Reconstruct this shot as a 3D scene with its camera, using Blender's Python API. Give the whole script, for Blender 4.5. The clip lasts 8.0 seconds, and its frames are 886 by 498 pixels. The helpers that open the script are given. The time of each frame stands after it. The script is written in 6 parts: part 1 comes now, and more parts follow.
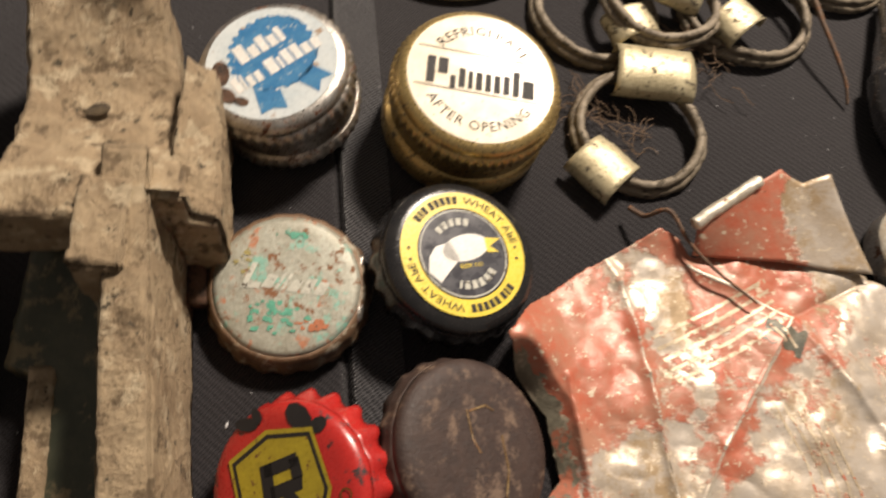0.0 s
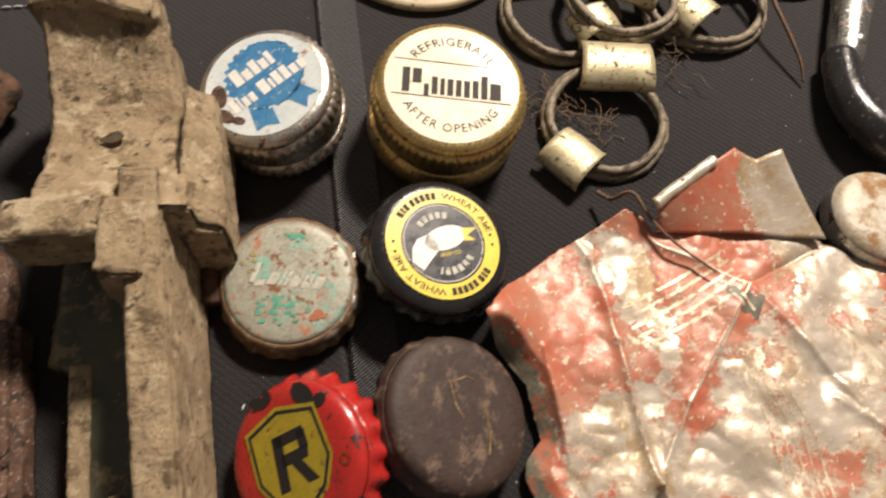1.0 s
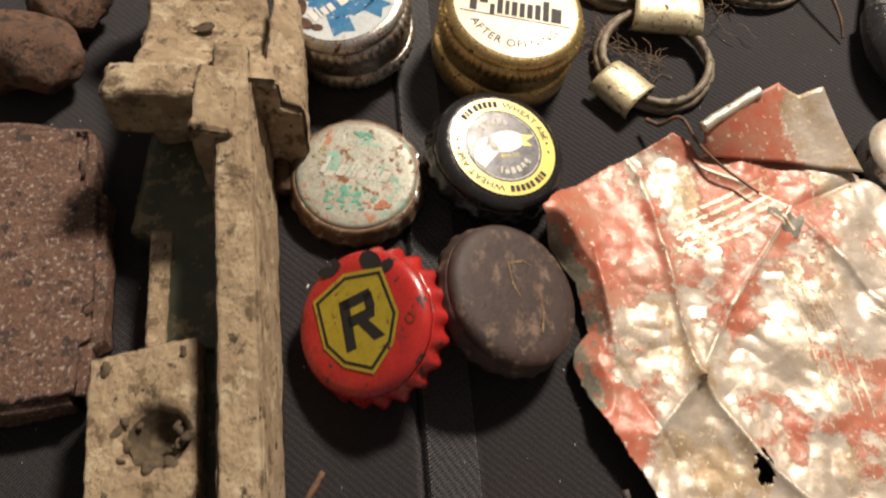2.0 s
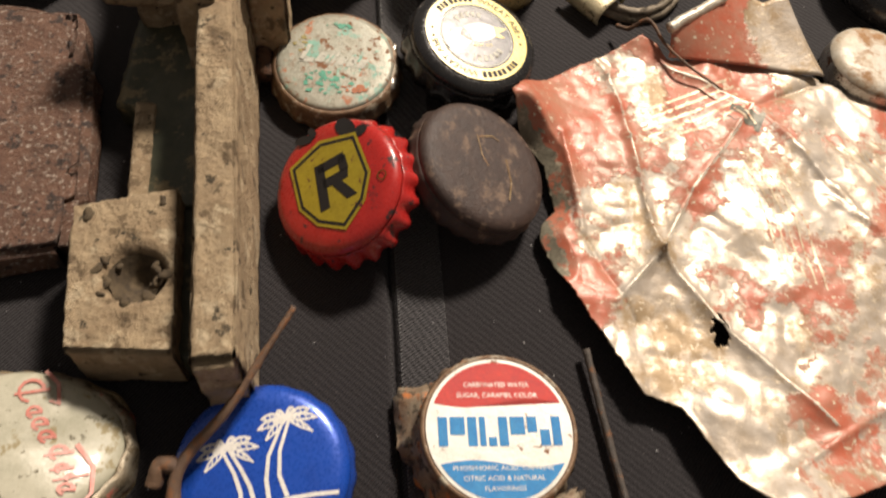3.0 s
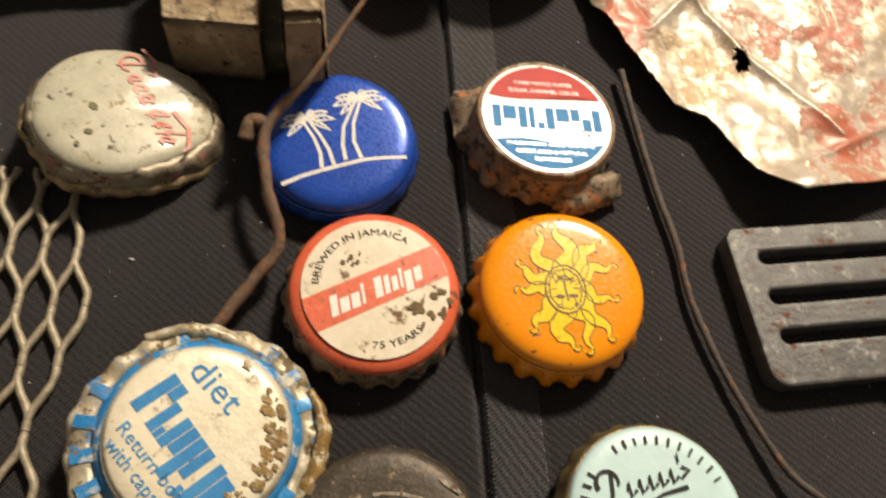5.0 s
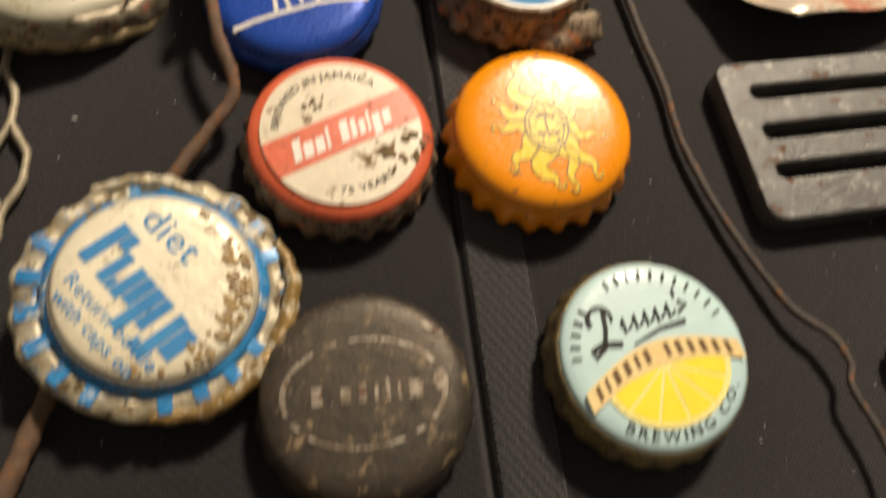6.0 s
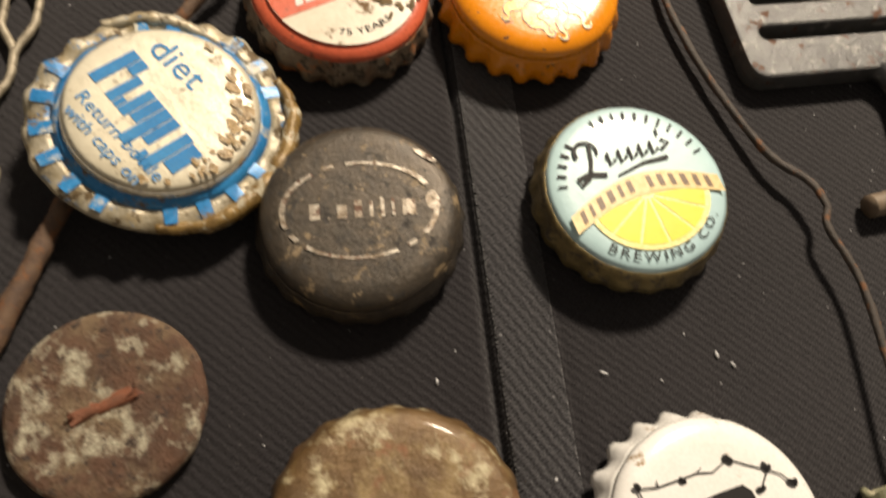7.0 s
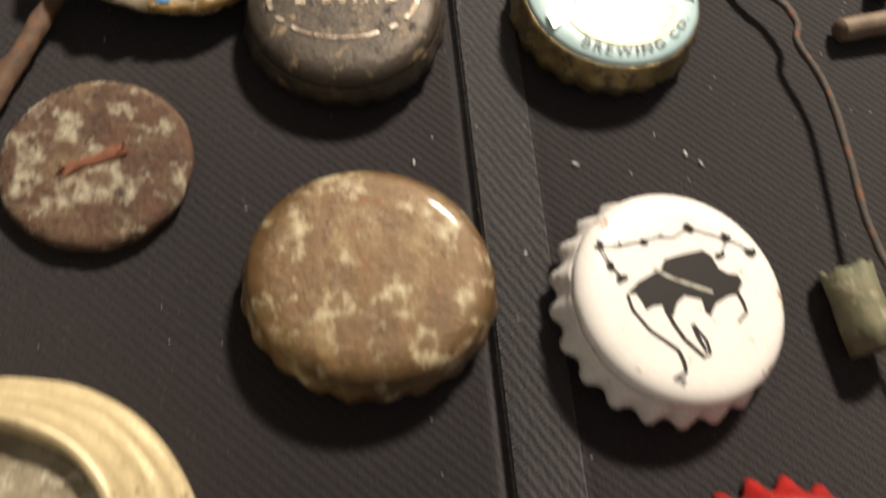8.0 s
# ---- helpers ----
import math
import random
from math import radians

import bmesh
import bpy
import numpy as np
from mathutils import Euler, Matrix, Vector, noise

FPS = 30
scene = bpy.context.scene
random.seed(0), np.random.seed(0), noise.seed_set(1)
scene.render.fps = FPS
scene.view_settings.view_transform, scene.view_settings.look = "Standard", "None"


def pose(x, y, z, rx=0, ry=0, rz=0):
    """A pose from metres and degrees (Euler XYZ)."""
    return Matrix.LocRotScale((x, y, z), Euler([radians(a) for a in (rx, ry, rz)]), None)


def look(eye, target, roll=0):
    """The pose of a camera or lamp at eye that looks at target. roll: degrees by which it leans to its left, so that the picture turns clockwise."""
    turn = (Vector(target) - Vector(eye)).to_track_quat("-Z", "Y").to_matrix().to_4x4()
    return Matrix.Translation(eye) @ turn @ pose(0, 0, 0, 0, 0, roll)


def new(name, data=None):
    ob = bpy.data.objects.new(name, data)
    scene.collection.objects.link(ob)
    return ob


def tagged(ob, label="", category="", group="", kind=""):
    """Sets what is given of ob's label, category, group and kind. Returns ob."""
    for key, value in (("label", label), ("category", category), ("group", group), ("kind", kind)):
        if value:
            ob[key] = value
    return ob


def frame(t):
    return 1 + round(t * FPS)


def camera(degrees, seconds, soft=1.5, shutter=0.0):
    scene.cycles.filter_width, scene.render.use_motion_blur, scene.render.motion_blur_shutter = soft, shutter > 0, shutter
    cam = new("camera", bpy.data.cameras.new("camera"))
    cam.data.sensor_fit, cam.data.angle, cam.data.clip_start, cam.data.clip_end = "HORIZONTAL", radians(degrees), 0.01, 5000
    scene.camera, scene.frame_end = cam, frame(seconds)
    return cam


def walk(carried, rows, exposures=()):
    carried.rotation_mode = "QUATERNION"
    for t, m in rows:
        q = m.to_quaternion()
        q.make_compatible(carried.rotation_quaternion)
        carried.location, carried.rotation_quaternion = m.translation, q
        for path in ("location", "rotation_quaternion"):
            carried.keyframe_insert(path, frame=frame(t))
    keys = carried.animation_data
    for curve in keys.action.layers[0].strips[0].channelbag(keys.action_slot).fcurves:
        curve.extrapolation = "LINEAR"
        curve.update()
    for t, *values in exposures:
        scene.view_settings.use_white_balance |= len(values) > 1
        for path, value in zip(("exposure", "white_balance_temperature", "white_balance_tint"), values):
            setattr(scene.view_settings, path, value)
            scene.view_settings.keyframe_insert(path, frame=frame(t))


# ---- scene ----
cam = camera(60.68, 8.0, soft=2.1, shutter=0.5)
PATH = [
    (0, (-0.01124, 0.00230, 0.12405), (0.00159, 0.04477, 0.03443), 17.67),
    (0.4, (-0.00144, 0.00046, 0.13289), (0.00823, 0.04445, 0.04361), 10.02),
    (0.5, (-0.00099, -0.00055, 0.13225), (0.00918, 0.04159, 0.04213), 11.84),
    (1, (-0.00487, -0.00455, 0.13813), (0.00442, 0.03713, 0.04771), 10.27),
    (1.2, (-0.00901, -0.00889, 0.13748), (-0.00011, 0.03282, 0.04703), 10.79),
    (2.3, (-0.01471, -0.04000, 0.13003), (-0.00686, 0.00717, 0.04221), 10.56),
    (2.5, (-0.01348, -0.04472, 0.12779), (-0.00507, 0.00228, 0.03992), 11.02),
    (3, (-0.00953, -0.05717, 0.12669), (-0.00107, -0.00975, 0.03905), 11.86),
    (3.5, (-0.01434, -0.06862, 0.12741), (-0.00560, -0.02220, 0.03926), 12.40),
    (4, (-0.02504, -0.08459, 0.12183), (-0.01616, -0.03893, 0.03331), 13.92),
    (4.5, (-0.02472, -0.09469, 0.12151), (-0.01552, -0.05041, 0.03232), 14.57),
    (4.7, (-0.02330, -0.10109, 0.12046), (-0.01398, -0.05753, 0.03093), 15.25),
    (5.8, (-0.01372, -0.10716, 0.10825), (-0.00030, -0.07020, 0.01631), 18.36),
    (6, (-0.01664, -0.11631, 0.10401), (-0.00422, -0.07968, 0.01179), 17.64),
    (6.5, (-0.01764, -0.13359, 0.10106), (-0.00529, -0.09802, 0.00842), 18.66),
    (6.8, (-0.01768, -0.13560, 0.10233), (-0.00609, -0.10068, 0.00934), 18.01),
    (7, (-0.01558, -0.13958, 0.10035), (-0.00356, -0.10336, 0.00792), 17.70),
    (7.5, (-0.01221, -0.14716, 0.09215), (-0.00040, -0.11117, -0.00040), 17.98),
    (7.6, (-0.01322, -0.15024, 0.09195), (-0.00161, -0.11428, -0.00063), 18.05),
    (8, (-0.01129, -0.16897, 0.09414), (-0.00021, -0.13275, 0.00159), 17.66),
]
walk(cam, [(t, look(eye, target, roll)) for t, eye, target, roll in PATH], [(0.0, -0.22, 6450, 11), (2.5, -0.2, 6400, 11), (4.5, -0.1, 6800, 8), (5.8, -0.3, 7050, 8), (6.0, -0.26, 7050, 8), (6.5, -0.14, 6900, 8), (7.5, 0.02, 6650, 8), (8.0, 0.16, 6550, 10)])

# ---- light ----
world = bpy.data.worlds.new("room_air")
scene.world = world
world.use_nodes = True
world.node_tree.nodes["Background"].inputs[0].default_value = (1.0, 0.86, 0.74, 1)
world.node_tree.nodes["Background"].inputs[1].default_value = 0.18
lamp_data = bpy.data.lights.new("table_lamp_light", "AREA")
lamp_data.shape, lamp_data.size, lamp_data.size_y = "RECTANGLE", 0.14, 0.09
lamp_data.energy, lamp_data.color = 18.6, (1.0, 0.86, 0.71)
lamp = new("table_lamp_light", lamp_data)
lamp.matrix_world = look((0.30, 0.56, 0.72), (0.02, -0.04, 0.0))

# ---- materials ----
MM = 0.001


def nodes_of(name):
    m = bpy.data.materials.new(name)
    m.use_nodes = True
    nt = m.node_tree
    return m, nt, nt.nodes["Principled BSDF"]


def noise_node(nt, scale, detail=5.0, rough=0.6, vec=None):
    n = nt.nodes.new("ShaderNodeTexNoise")
    n.inputs["Scale"].default_value, n.inputs["Detail"].default_value, n.inputs["Roughness"].default_value = scale, detail, rough
    nt.links.new(vec, n.inputs["Vector"])
    return n.outputs["Fac"]


def ramp_node(nt, fac, lo, hi):
    r = nt.nodes.new("ShaderNodeMapRange")
    r.inputs["From Min"].default_value, r.inputs["From Max"].default_value = lo, hi
    nt.links.new(fac, r.inputs["Value"])
    return r.outputs["Result"]


def mix_node(nt, fac, a, b):
    n = nt.nodes.new("ShaderNodeMix")
    n.data_type = "RGBA"
    for sock, v in ((n.inputs[0], fac), (n.inputs[6], a), (n.inputs[7], b)):
        if isinstance(v, tuple):
            sock.default_value = (*v, 1)
        elif isinstance(v, float):
            sock.default_value = v
        else:
            nt.links.new(v, sock)
    return n.outputs[2]


def aged(name, base, vary=None, spots=(), rough=0.5, metal=0.0, bump=0.3, scale=300.0, depth=0.0003, coat=0.0, rvary=0.15, spec=0.5):
    """A worn surface: base colour, a second tone in large stains, then layers of spots (colour, coverage 0..1, scale, roughness)."""
    m, nt, bsdf = nodes_of(name)
    vec = nt.nodes.new("ShaderNodeTexCoord").outputs["Object"]
    col = base
    if vary:
        col = mix_node(nt, ramp_node(nt, noise_node(nt, scale, 6.0, 0.65, vec), 0.38, 0.62), base, vary)
    fine = noise_node(nt, scale * 7, 4.0, 0.6, vec)
    rgh = ramp_node(nt, fine, 0.2, 0.8)
    add = nt.nodes.new("ShaderNodeMath")
    add.operation = "MULTIPLY_ADD"
    nt.links.new(rgh, add.inputs[0])
    add.inputs[1].default_value, add.inputs[2].default_value = rvary * 2, rough - rvary
    rough_out = add.outputs[0]
    metal_out = None
    for k, (colour, cover, sc, ro, *blur) in enumerate(spots):
        at = nt.nodes.new("ShaderNodeMapping")
        at.inputs["Location"].default_value = (0.013 * (k + 1), 0.021 * (k + 1), 0.007 * k)
        nt.links.new(vec, at.inputs["Vector"])
        f = noise_node(nt, sc, 8.0, 0.68, at.outputs[0])
        edge = 0.5 + (0.5 - cover) * 0.27
        blur = blur[0] if blur else 0.03
        mask = ramp_node(nt, f, edge - blur * 0.7, edge + blur)
        col = mix_node(nt, mask, col, colour)
        mr = nt.nodes.new("ShaderNodeMix")
        nt.links.new(mask, mr.inputs[0])
        nt.links.new(rough_out, mr.inputs[2])
        mr.inputs[3].default_value = ro
        rough_out = mr.outputs[0]
        if metal:
            mm = nt.nodes.new("ShaderNodeMix")
            nt.links.new(mask, mm.inputs[0])
            if metal_out is None:
                mm.inputs[2].default_value = metal
            else:
                nt.links.new(metal_out, mm.inputs[2])
            mm.inputs[3].default_value = 0.0
            metal_out = mm.outputs[0]
    grain = (0.95, 1.03) if coat else (0.82, 1.12)
    small = mix_node(nt, ramp_node(nt, fine, 0.25, 0.75), (grain[0],) * 3, (grain[1],) * 3)
    mul = nt.nodes.new("ShaderNodeMix")
    mul.data_type, mul.blend_type = "RGBA", "MULTIPLY"
    mul.inputs[0].default_value = 1.0
    if isinstance(col, tuple):
        mul.inputs[6].default_value = (*col, 1)
    else:
        nt.links.new(col, mul.inputs[6])
    nt.links.new(small, mul.inputs[7])
    nt.links.new(mul.outputs[2], bsdf.inputs["Base Color"])
    nt.links.new(rough_out, bsdf.inputs["Roughness"])
    bsdf.inputs["Metallic"].default_value = metal
    bsdf.inputs["Specular IOR Level"].default_value = spec
    if metal_out is not None:
        nt.links.new(metal_out, bsdf.inputs["Metallic"])
    bsdf.inputs["Coat Weight"].default_value = coat
    bsdf.inputs["Coat Roughness"].default_value = 0.09
    if bump:
        b = nt.nodes.new("ShaderNodeBump")
        b.inputs["Strength"].default_value, b.inputs["Distance"].default_value = bump, depth
        nt.links.new(noise_node(nt, scale * 3, 8.0, 0.7, vec), b.inputs["Height"])
        nt.links.new(b.outputs[0], bsdf.inputs["Normal"])
    return m


def cloth_material(name, base, period, angle, strength, rough=0.85, sheen=0.25):
    m, nt, bsdf = nodes_of(name)
    vec = nt.nodes.new("ShaderNodeTexCoord").outputs["Object"]
    at = nt.nodes.new("ShaderNodeMapping")
    at.inputs["Rotation"].default_value = (0, 0, radians(angle))
    nt.links.new(vec, at.inputs["Vector"])
    waves = []
    for direction in ("X", "Y"):
        w = nt.nodes.new("ShaderNodeTexWave")
        w.bands_direction = direction
        w.inputs["Scale"].default_value = 0.314 / period if direction == "X" else 0.314 / (period * 2.2)
        w.inputs["Distortion"].default_value = 2.6
        w.inputs["Detail"].default_value = 2.0
        w.inputs["Detail Scale"].default_value = 3.0
        nt.links.new(at.outputs[0], w.inputs["Vector"])
        waves.append(w.outputs["Fac"])
    both = nt.nodes.new("ShaderNodeMath")
    both.operation = "MULTIPLY_ADD"
    nt.links.new(waves[1], both.inputs[0])
    both.inputs[1].default_value = 0.45
    nt.links.new(waves[0], both.inputs[2])
    stain = ramp_node(nt, noise_node(nt, 45.0, 5.0, 0.6, vec), 0.3, 0.75)
    thread = mix_node(nt, both.outputs[0], tuple(c * 0.55 for c in base), tuple(c * 1.5 for c in base))
    col = mix_node(nt, stain, thread, tuple(c * 1.5 for c in base))
    dust = ramp_node(nt, noise_node(nt, 2600.0, 2.0, 0.5, vec), 0.69, 0.78)
    col = mix_node(nt, dust, col, (0.10, 0.09, 0.09))
    nt.links.new(col, bsdf.inputs["Base Color"])
    bsdf.inputs["Roughness"].default_value = rough
    bsdf.inputs["Specular IOR Level"].default_value = 0.34
    bsdf.inputs["Sheen Weight"].default_value = sheen
    b = nt.nodes.new("ShaderNodeBump")
    b.inputs["Strength"].default_value, b.inputs["Distance"].default_value = strength, 0.0003
    nt.links.new(both.outputs[0], b.inputs["Height"])
    nt.links.new(b.outputs[0], bsdf.inputs["Normal"])
    return m


RUST = (0.11, 0.045, 0.02)
RUST2 = (0.20, 0.09, 0.04)
DIRT = (0.07, 0.055, 0.035)
CLOTH = cloth_material("black_cotton", (0.0102, 0.0085, 0.0102), 0.00052, 38, 0.75, 0.72, 0.12)
BAND = cloth_material("black_twill_tape", (0.016, 0.015, 0.018), 0.00055, 52, 0.9, 0.5, 0.35)
THREAD = aged("pale_thread", (0.45, 0.45, 0.5), None, (), 0.8)
CERAMIC = aged("weathered_tan_ceramic", (0.44, 0.335, 0.21), (0.33, 0.24, 0.145), (((0.52, 0.42, 0.28), 0.28, 150.0, 0.8), ((0.17, 0.12, 0.07), 0.2, 190.0, 0.85), (DIRT, 0.08, 330.0, 0.9)), 0.8, 0, 1.0, 120.0, 0.0016)
# darker olive tone of the channel floor and the groove
OLIVETONE = aged("dark_olive_ceramic", (0.075, 0.075, 0.045), (0.045, 0.05, 0.03), (((0.20, 0.16, 0.09), 0.22, 200.0, 0.7),), 0.5, 0, 0.4, 150.0)
RUSTY = aged("rust_brown", (0.095, 0.05, 0.03), (0.15, 0.075, 0.04), (((0.045, 0.03, 0.022), 0.35, 500.0, 0.8),), 0.72, 0, 1.0, 260.0, 0.0008)
SLAG = aged("glittering_rust", (0.19, 0.10, 0.066), (0.125, 0.068, 0.046), (((0.42, 0.35, 0.29), 0.22, 1100.0, 0.3), ((0.05, 0.035, 0.03), 0.2, 300.0, 0.7)), 0.5, 0, 1.0, 420.0, 0.0008)
WIRE = aged("rusty_wire", (0.16, 0.095, 0.055), (0.10, 0.06, 0.04), ((RUST2, 0.3, 600.0, 0.8),), 0.65, 0, 0.8, 500.0)
DARKWIRE = aged("dark_iron_wire", (0.075, 0.06, 0.05), (0.05, 0.042, 0.036), ((RUST2, 0.2, 500.0, 0.8),), 0.6, 0, 0.8, 500.0)
CASTIRON = aged("grey_cast_iron", (0.13, 0.13, 0.127), (0.095, 0.095, 0.095), (((0.30, 0.29, 0.27), 0.10, 260.0, 0.45, 0.06), (RUST, 0.1, 300.0, 0.8)), 0.36, 0.45, 0.7, 300.0)
MESHM = aged("dull_tan_metal", (0.40, 0.35, 0.26), (0.28, 0.24, 0.17), (), 0.5, 0.3, 0.4, 500.0)
SILVER = aged("dull_silver", (0.62, 0.60, 0.56), (0.42, 0.38, 0.33), ((RUST, 0.18, 420.0, 0.8),), 0.32, 0.9, 0.4, 300.0)
GOLD = aged("gold_lacquer", (0.62, 0.46, 0.20), (0.52, 0.38, 0.16), ((DIRT, 0.14, 500.0, 0.7),), 0.32, 0.85, 0.25, 300.0)
BRASSY = aged("tarnished_gold", (0.30, 0.23, 0.10), (0.17, 0.13, 0.06), ((DIRT, 0.3, 600.0, 0.7),), 0.38, 0.7, 0.5, 400.0)
TABGOLD = aged("pale_gold_tab", (0.62, 0.55, 0.36), (0.50, 0.43, 0.27), (((0.10, 0.08, 0.05), 0.2, 700.0, 0.8),), 0.42, 0.45, 0.5, 300.0)
TABRING = aged("dull_ring_metal", (0.27, 0.225, 0.165), (0.17, 0.14, 0.10), ((DIRT, 0.25, 500.0, 0.8),), 0.6, 0.15, 0.6, 300.0)
CREAM = aged("cream_lacquer", (0.80, 0.70, 0.52), (0.74, 0.64, 0.47), (((0.3, 0.2, 0.12), 0.02, 900.0, 0.6),), 0.5, 0, 0.3, 40.0, 0.0004, coat=0.12)
PALEBLUE = aged("pale_blue_white_print", (0.62, 0.66, 0.66), (0.52, 0.58, 0.60), (((0.30, 0.18, 0.09), 0.07, 260.0, 0.7),), 0.3, 0, 0.1, 160.0, coat=0.3)
BLACKCAP = aged("black_gloss_lacquer", (0.012, 0.012, 0.013), (0.018, 0.017, 0.017), (), 0.22, 0, 0.15, 250.0, coat=0.4)
YELLOW = aged("yellow_print", (0.80, 0.62, 0.05), (0.72, 0.54, 0.05), (), 0.3, 0, 0.1, 300.0, coat=0.3)
INK = aged("black_ink", (0.02, 0.018, 0.018), None, (), 0.6, 0, 0, 300.0, spec=0.25)
NAVYFACE = aged("dark_slate_print", (0.03, 0.03, 0.04), (0.045, 0.045, 0.055), (), 0.28, 0, 0.15, 60.0, 0.0004, coat=0.05, spec=0.4)
WHITEINK = aged("white_ink", (0.78, 0.76, 0.72), (0.70, 0.68, 0.63), (), 0.35, 0, 0.1, 300.0)
FADEDWHITE = aged("faded_white_ink", (0.52, 0.51, 0.44), (0.42, 0.42, 0.36), ((DIRT, 0.2, 800.0, 0.7),), 0.5)
BLUEINK = aged("blue_ink", (0.03, 0.20, 0.48), (0.05, 0.25, 0.52), (), 0.65, 0, 0.2, 300.0, spec=0.3)
RIBBON = aged("ribbon_blue_ink", (0.04, 0.17, 0.36), (0.07, 0.22, 0.40), (((0.45, 0.5, 0.5), 0.06, 900.0, 0.5),), 0.35, 0, 0.1, 300.0)
LATMAT = aged("worn_grey_green_paint", (0.37, 0.37, 0.31), (0.30, 0.29, 0.23), (((0.20, 0.40, 0.32), 0.22, 170.0, 0.6), ((0.40, 0.17, 0.09), 0.13, 230.0, 0.7), (RUST2, 0.14, 480.0, 0.85)), 0.45, 0.25, 0.5, 260.0)
LATRIM = aged("rusted_rim", (0.21, 0.13, 0.075), (0.13, 0.075, 0.042), (((0.38, 0.34, 0.26), 0.2, 330.0, 0.4, 0.06),), 0.5, 0.3, 0.6, 400.0)
REDCAP = aged("red_lacquer", (0.42, 0.022, 0.018), (0.35, 0.018, 0.016), (((0.02, 0.015, 0.015), 0.10, 330.0, 0.6),), 0.3, 0, 0.15, 250.0, coat=0.3)
SHIELD = aged("mustard_print", (0.36, 0.28, 0.022), (0.30, 0.23, 0.02), (((0.1, 0.02, 0.02), 0.04, 500.0, 0.6),), 0.35, 0, 0.1, 300.0)
BROWNCAP = aged("chocolate_rust", (0.046, 0.026, 0.02), (0.030, 0.017, 0.014), (((0.15, 0.10, 0.07), 0.22, 260.0, 0.7, 0.06),), 0.6, 0, 0.6, 320.0)
BLUECAP = aged("bright_blue_lacquer", (0.012, 0.075, 0.46), (0.012, 0.065, 0.40), (), 0.3, 0.2, 0.1, 250.0, coat=0.4)
PEPFACE = aged("white_enamel", (0.74, 0.73, 0.67), (0.66, 0.64, 0.57), ((RUST2, 0.05, 420.0, 0.8),), 0.3, 0, 0.4, 40.0, 0.0006, coat=0.3, spec=0.5)
PEPSKIRT = aged("rusted_cap_skirt", (0.30, 0.25, 0.18), (0.20, 0.12, 0.07), (((0.06, 0.045, 0.03), 0.35, 550.0, 0.8), ((0.45, 0.16, 0.05), 0.2, 300.0, 0.7)), 0.55, 0.2, 0.8, 300.0)
REDINK = aged("red_ink", (0.52, 0.06, 0.05), (0.45, 0.05, 0.05), (), 0.65, 0, 0.2, 300.0, spec=0.3)
FADEDRED = aged("faded_red_ink", (0.55, 0.16, 0.12), (0.62, 0.30, 0.25), (), 0.45, 0, 0.1, 300.0)
COKEFACE = aged("stained_white_paint", (0.48, 0.46, 0.36), (0.38, 0.37, 0.28), (((0.10, 0.085, 0.05), 0.07, 420.0, 0.8), ((0.30, 0.25, 0.14), 0.12, 300.0, 0.7)), 0.4, 0, 0.3, 220.0, coat=0.15)
COKESKIRT = aged("stained_tin_skirt", (0.40, 0.36, 0.28), (0.26, 0.21, 0.14), (((0.40, 0.12, 0.09), 0.16, 400.0, 0.6), ((0.12, 0.09, 0.05), 0.25, 500.0, 0.8)), 0.4, 0.35, 0.5, 300.0)
COKEGILT = aged("dull_gilt_tin", (0.42, 0.34, 0.20), (0.30, 0.22, 0.12), (((0.13, 0.10, 0.05), 0.25, 400.0, 0.7),), 0.35, 0.5, 0.5, 300.0)
COKEDIRT = aged("olive_dirt", (0.13, 0.12, 0.06), (0.20, 0.18, 0.10), (), 0.8)
STRIPEWHITE = aged("aged_cream_print", (0.70, 0.63, 0.50), (0.62, 0.55, 0.42), (((0.16, 0.09, 0.035), 0.12, 240.0, 0.8),), 0.35, 0, 0.15, 250.0, coat=0.2)
SPOTRUST = aged("olive_brown_rust", (0.17, 0.11, 0.04), (0.11, 0.07, 0.025), (), 0.75, 0, 0.6, 500.0)
STRIPERED = aged("orange_red_print", (0.66, 0.13, 0.06), (0.60, 0.11, 0.05), (((0.16, 0.06, 0.03), 0.06, 400.0, 0.8),), 0.35, 0, 0.1, 250.0)
ORANGE = aged("orange_lacquer", (0.88, 0.30, 0.005), (0.84, 0.28, 0.005), (((0.10, 0.04, 0.02), 0.015, 500.0, 0.7),), 0.24, 0, 0.1, 200.0, coat=0.5)
SUNYELLOW = aged("sun_yellow_print", (0.82, 0.62, 0.02), (0.80, 0.58, 0.02), (), 0.28, 0, 0.1, 250.0, coat=0.3)
BROWNINK = aged("brown_ink", (0.12, 0.055, 0.01), None, (), 0.4, 0, 0, 300.0)
FAYGOFACE = aged("worn_white_tin", (0.78, 0.73, 0.58), (0.70, 0.64, 0.48), (((0.17, 0.115, 0.05), 0.08, 200.0, 0.7, 0.05),), 0.35, 0.1, 0.5, 45.0, 0.0006, coat=0.4)
FAYSTAIN = aged("brown_varnish_stain", (0.30, 0.19, 0.06), (0.17, 0.105, 0.035), (((0.5, 0.45, 0.33), 0.25, 500.0, 0.5),), 0.3, 0.1, 0.5, 300.0)
FAYGOBLUE = aged("process_blue_print", (0.02, 0.20, 0.50), (0.03, 0.24, 0.54), (((0.6, 0.57, 0.45), 0.26, 190.0, 0.5, 0.05), ((0.17, 0.115, 0.05), 0.22, 260.0, 0.7, 0.05)), 0.35, 0.05, 0.2, 250.0)
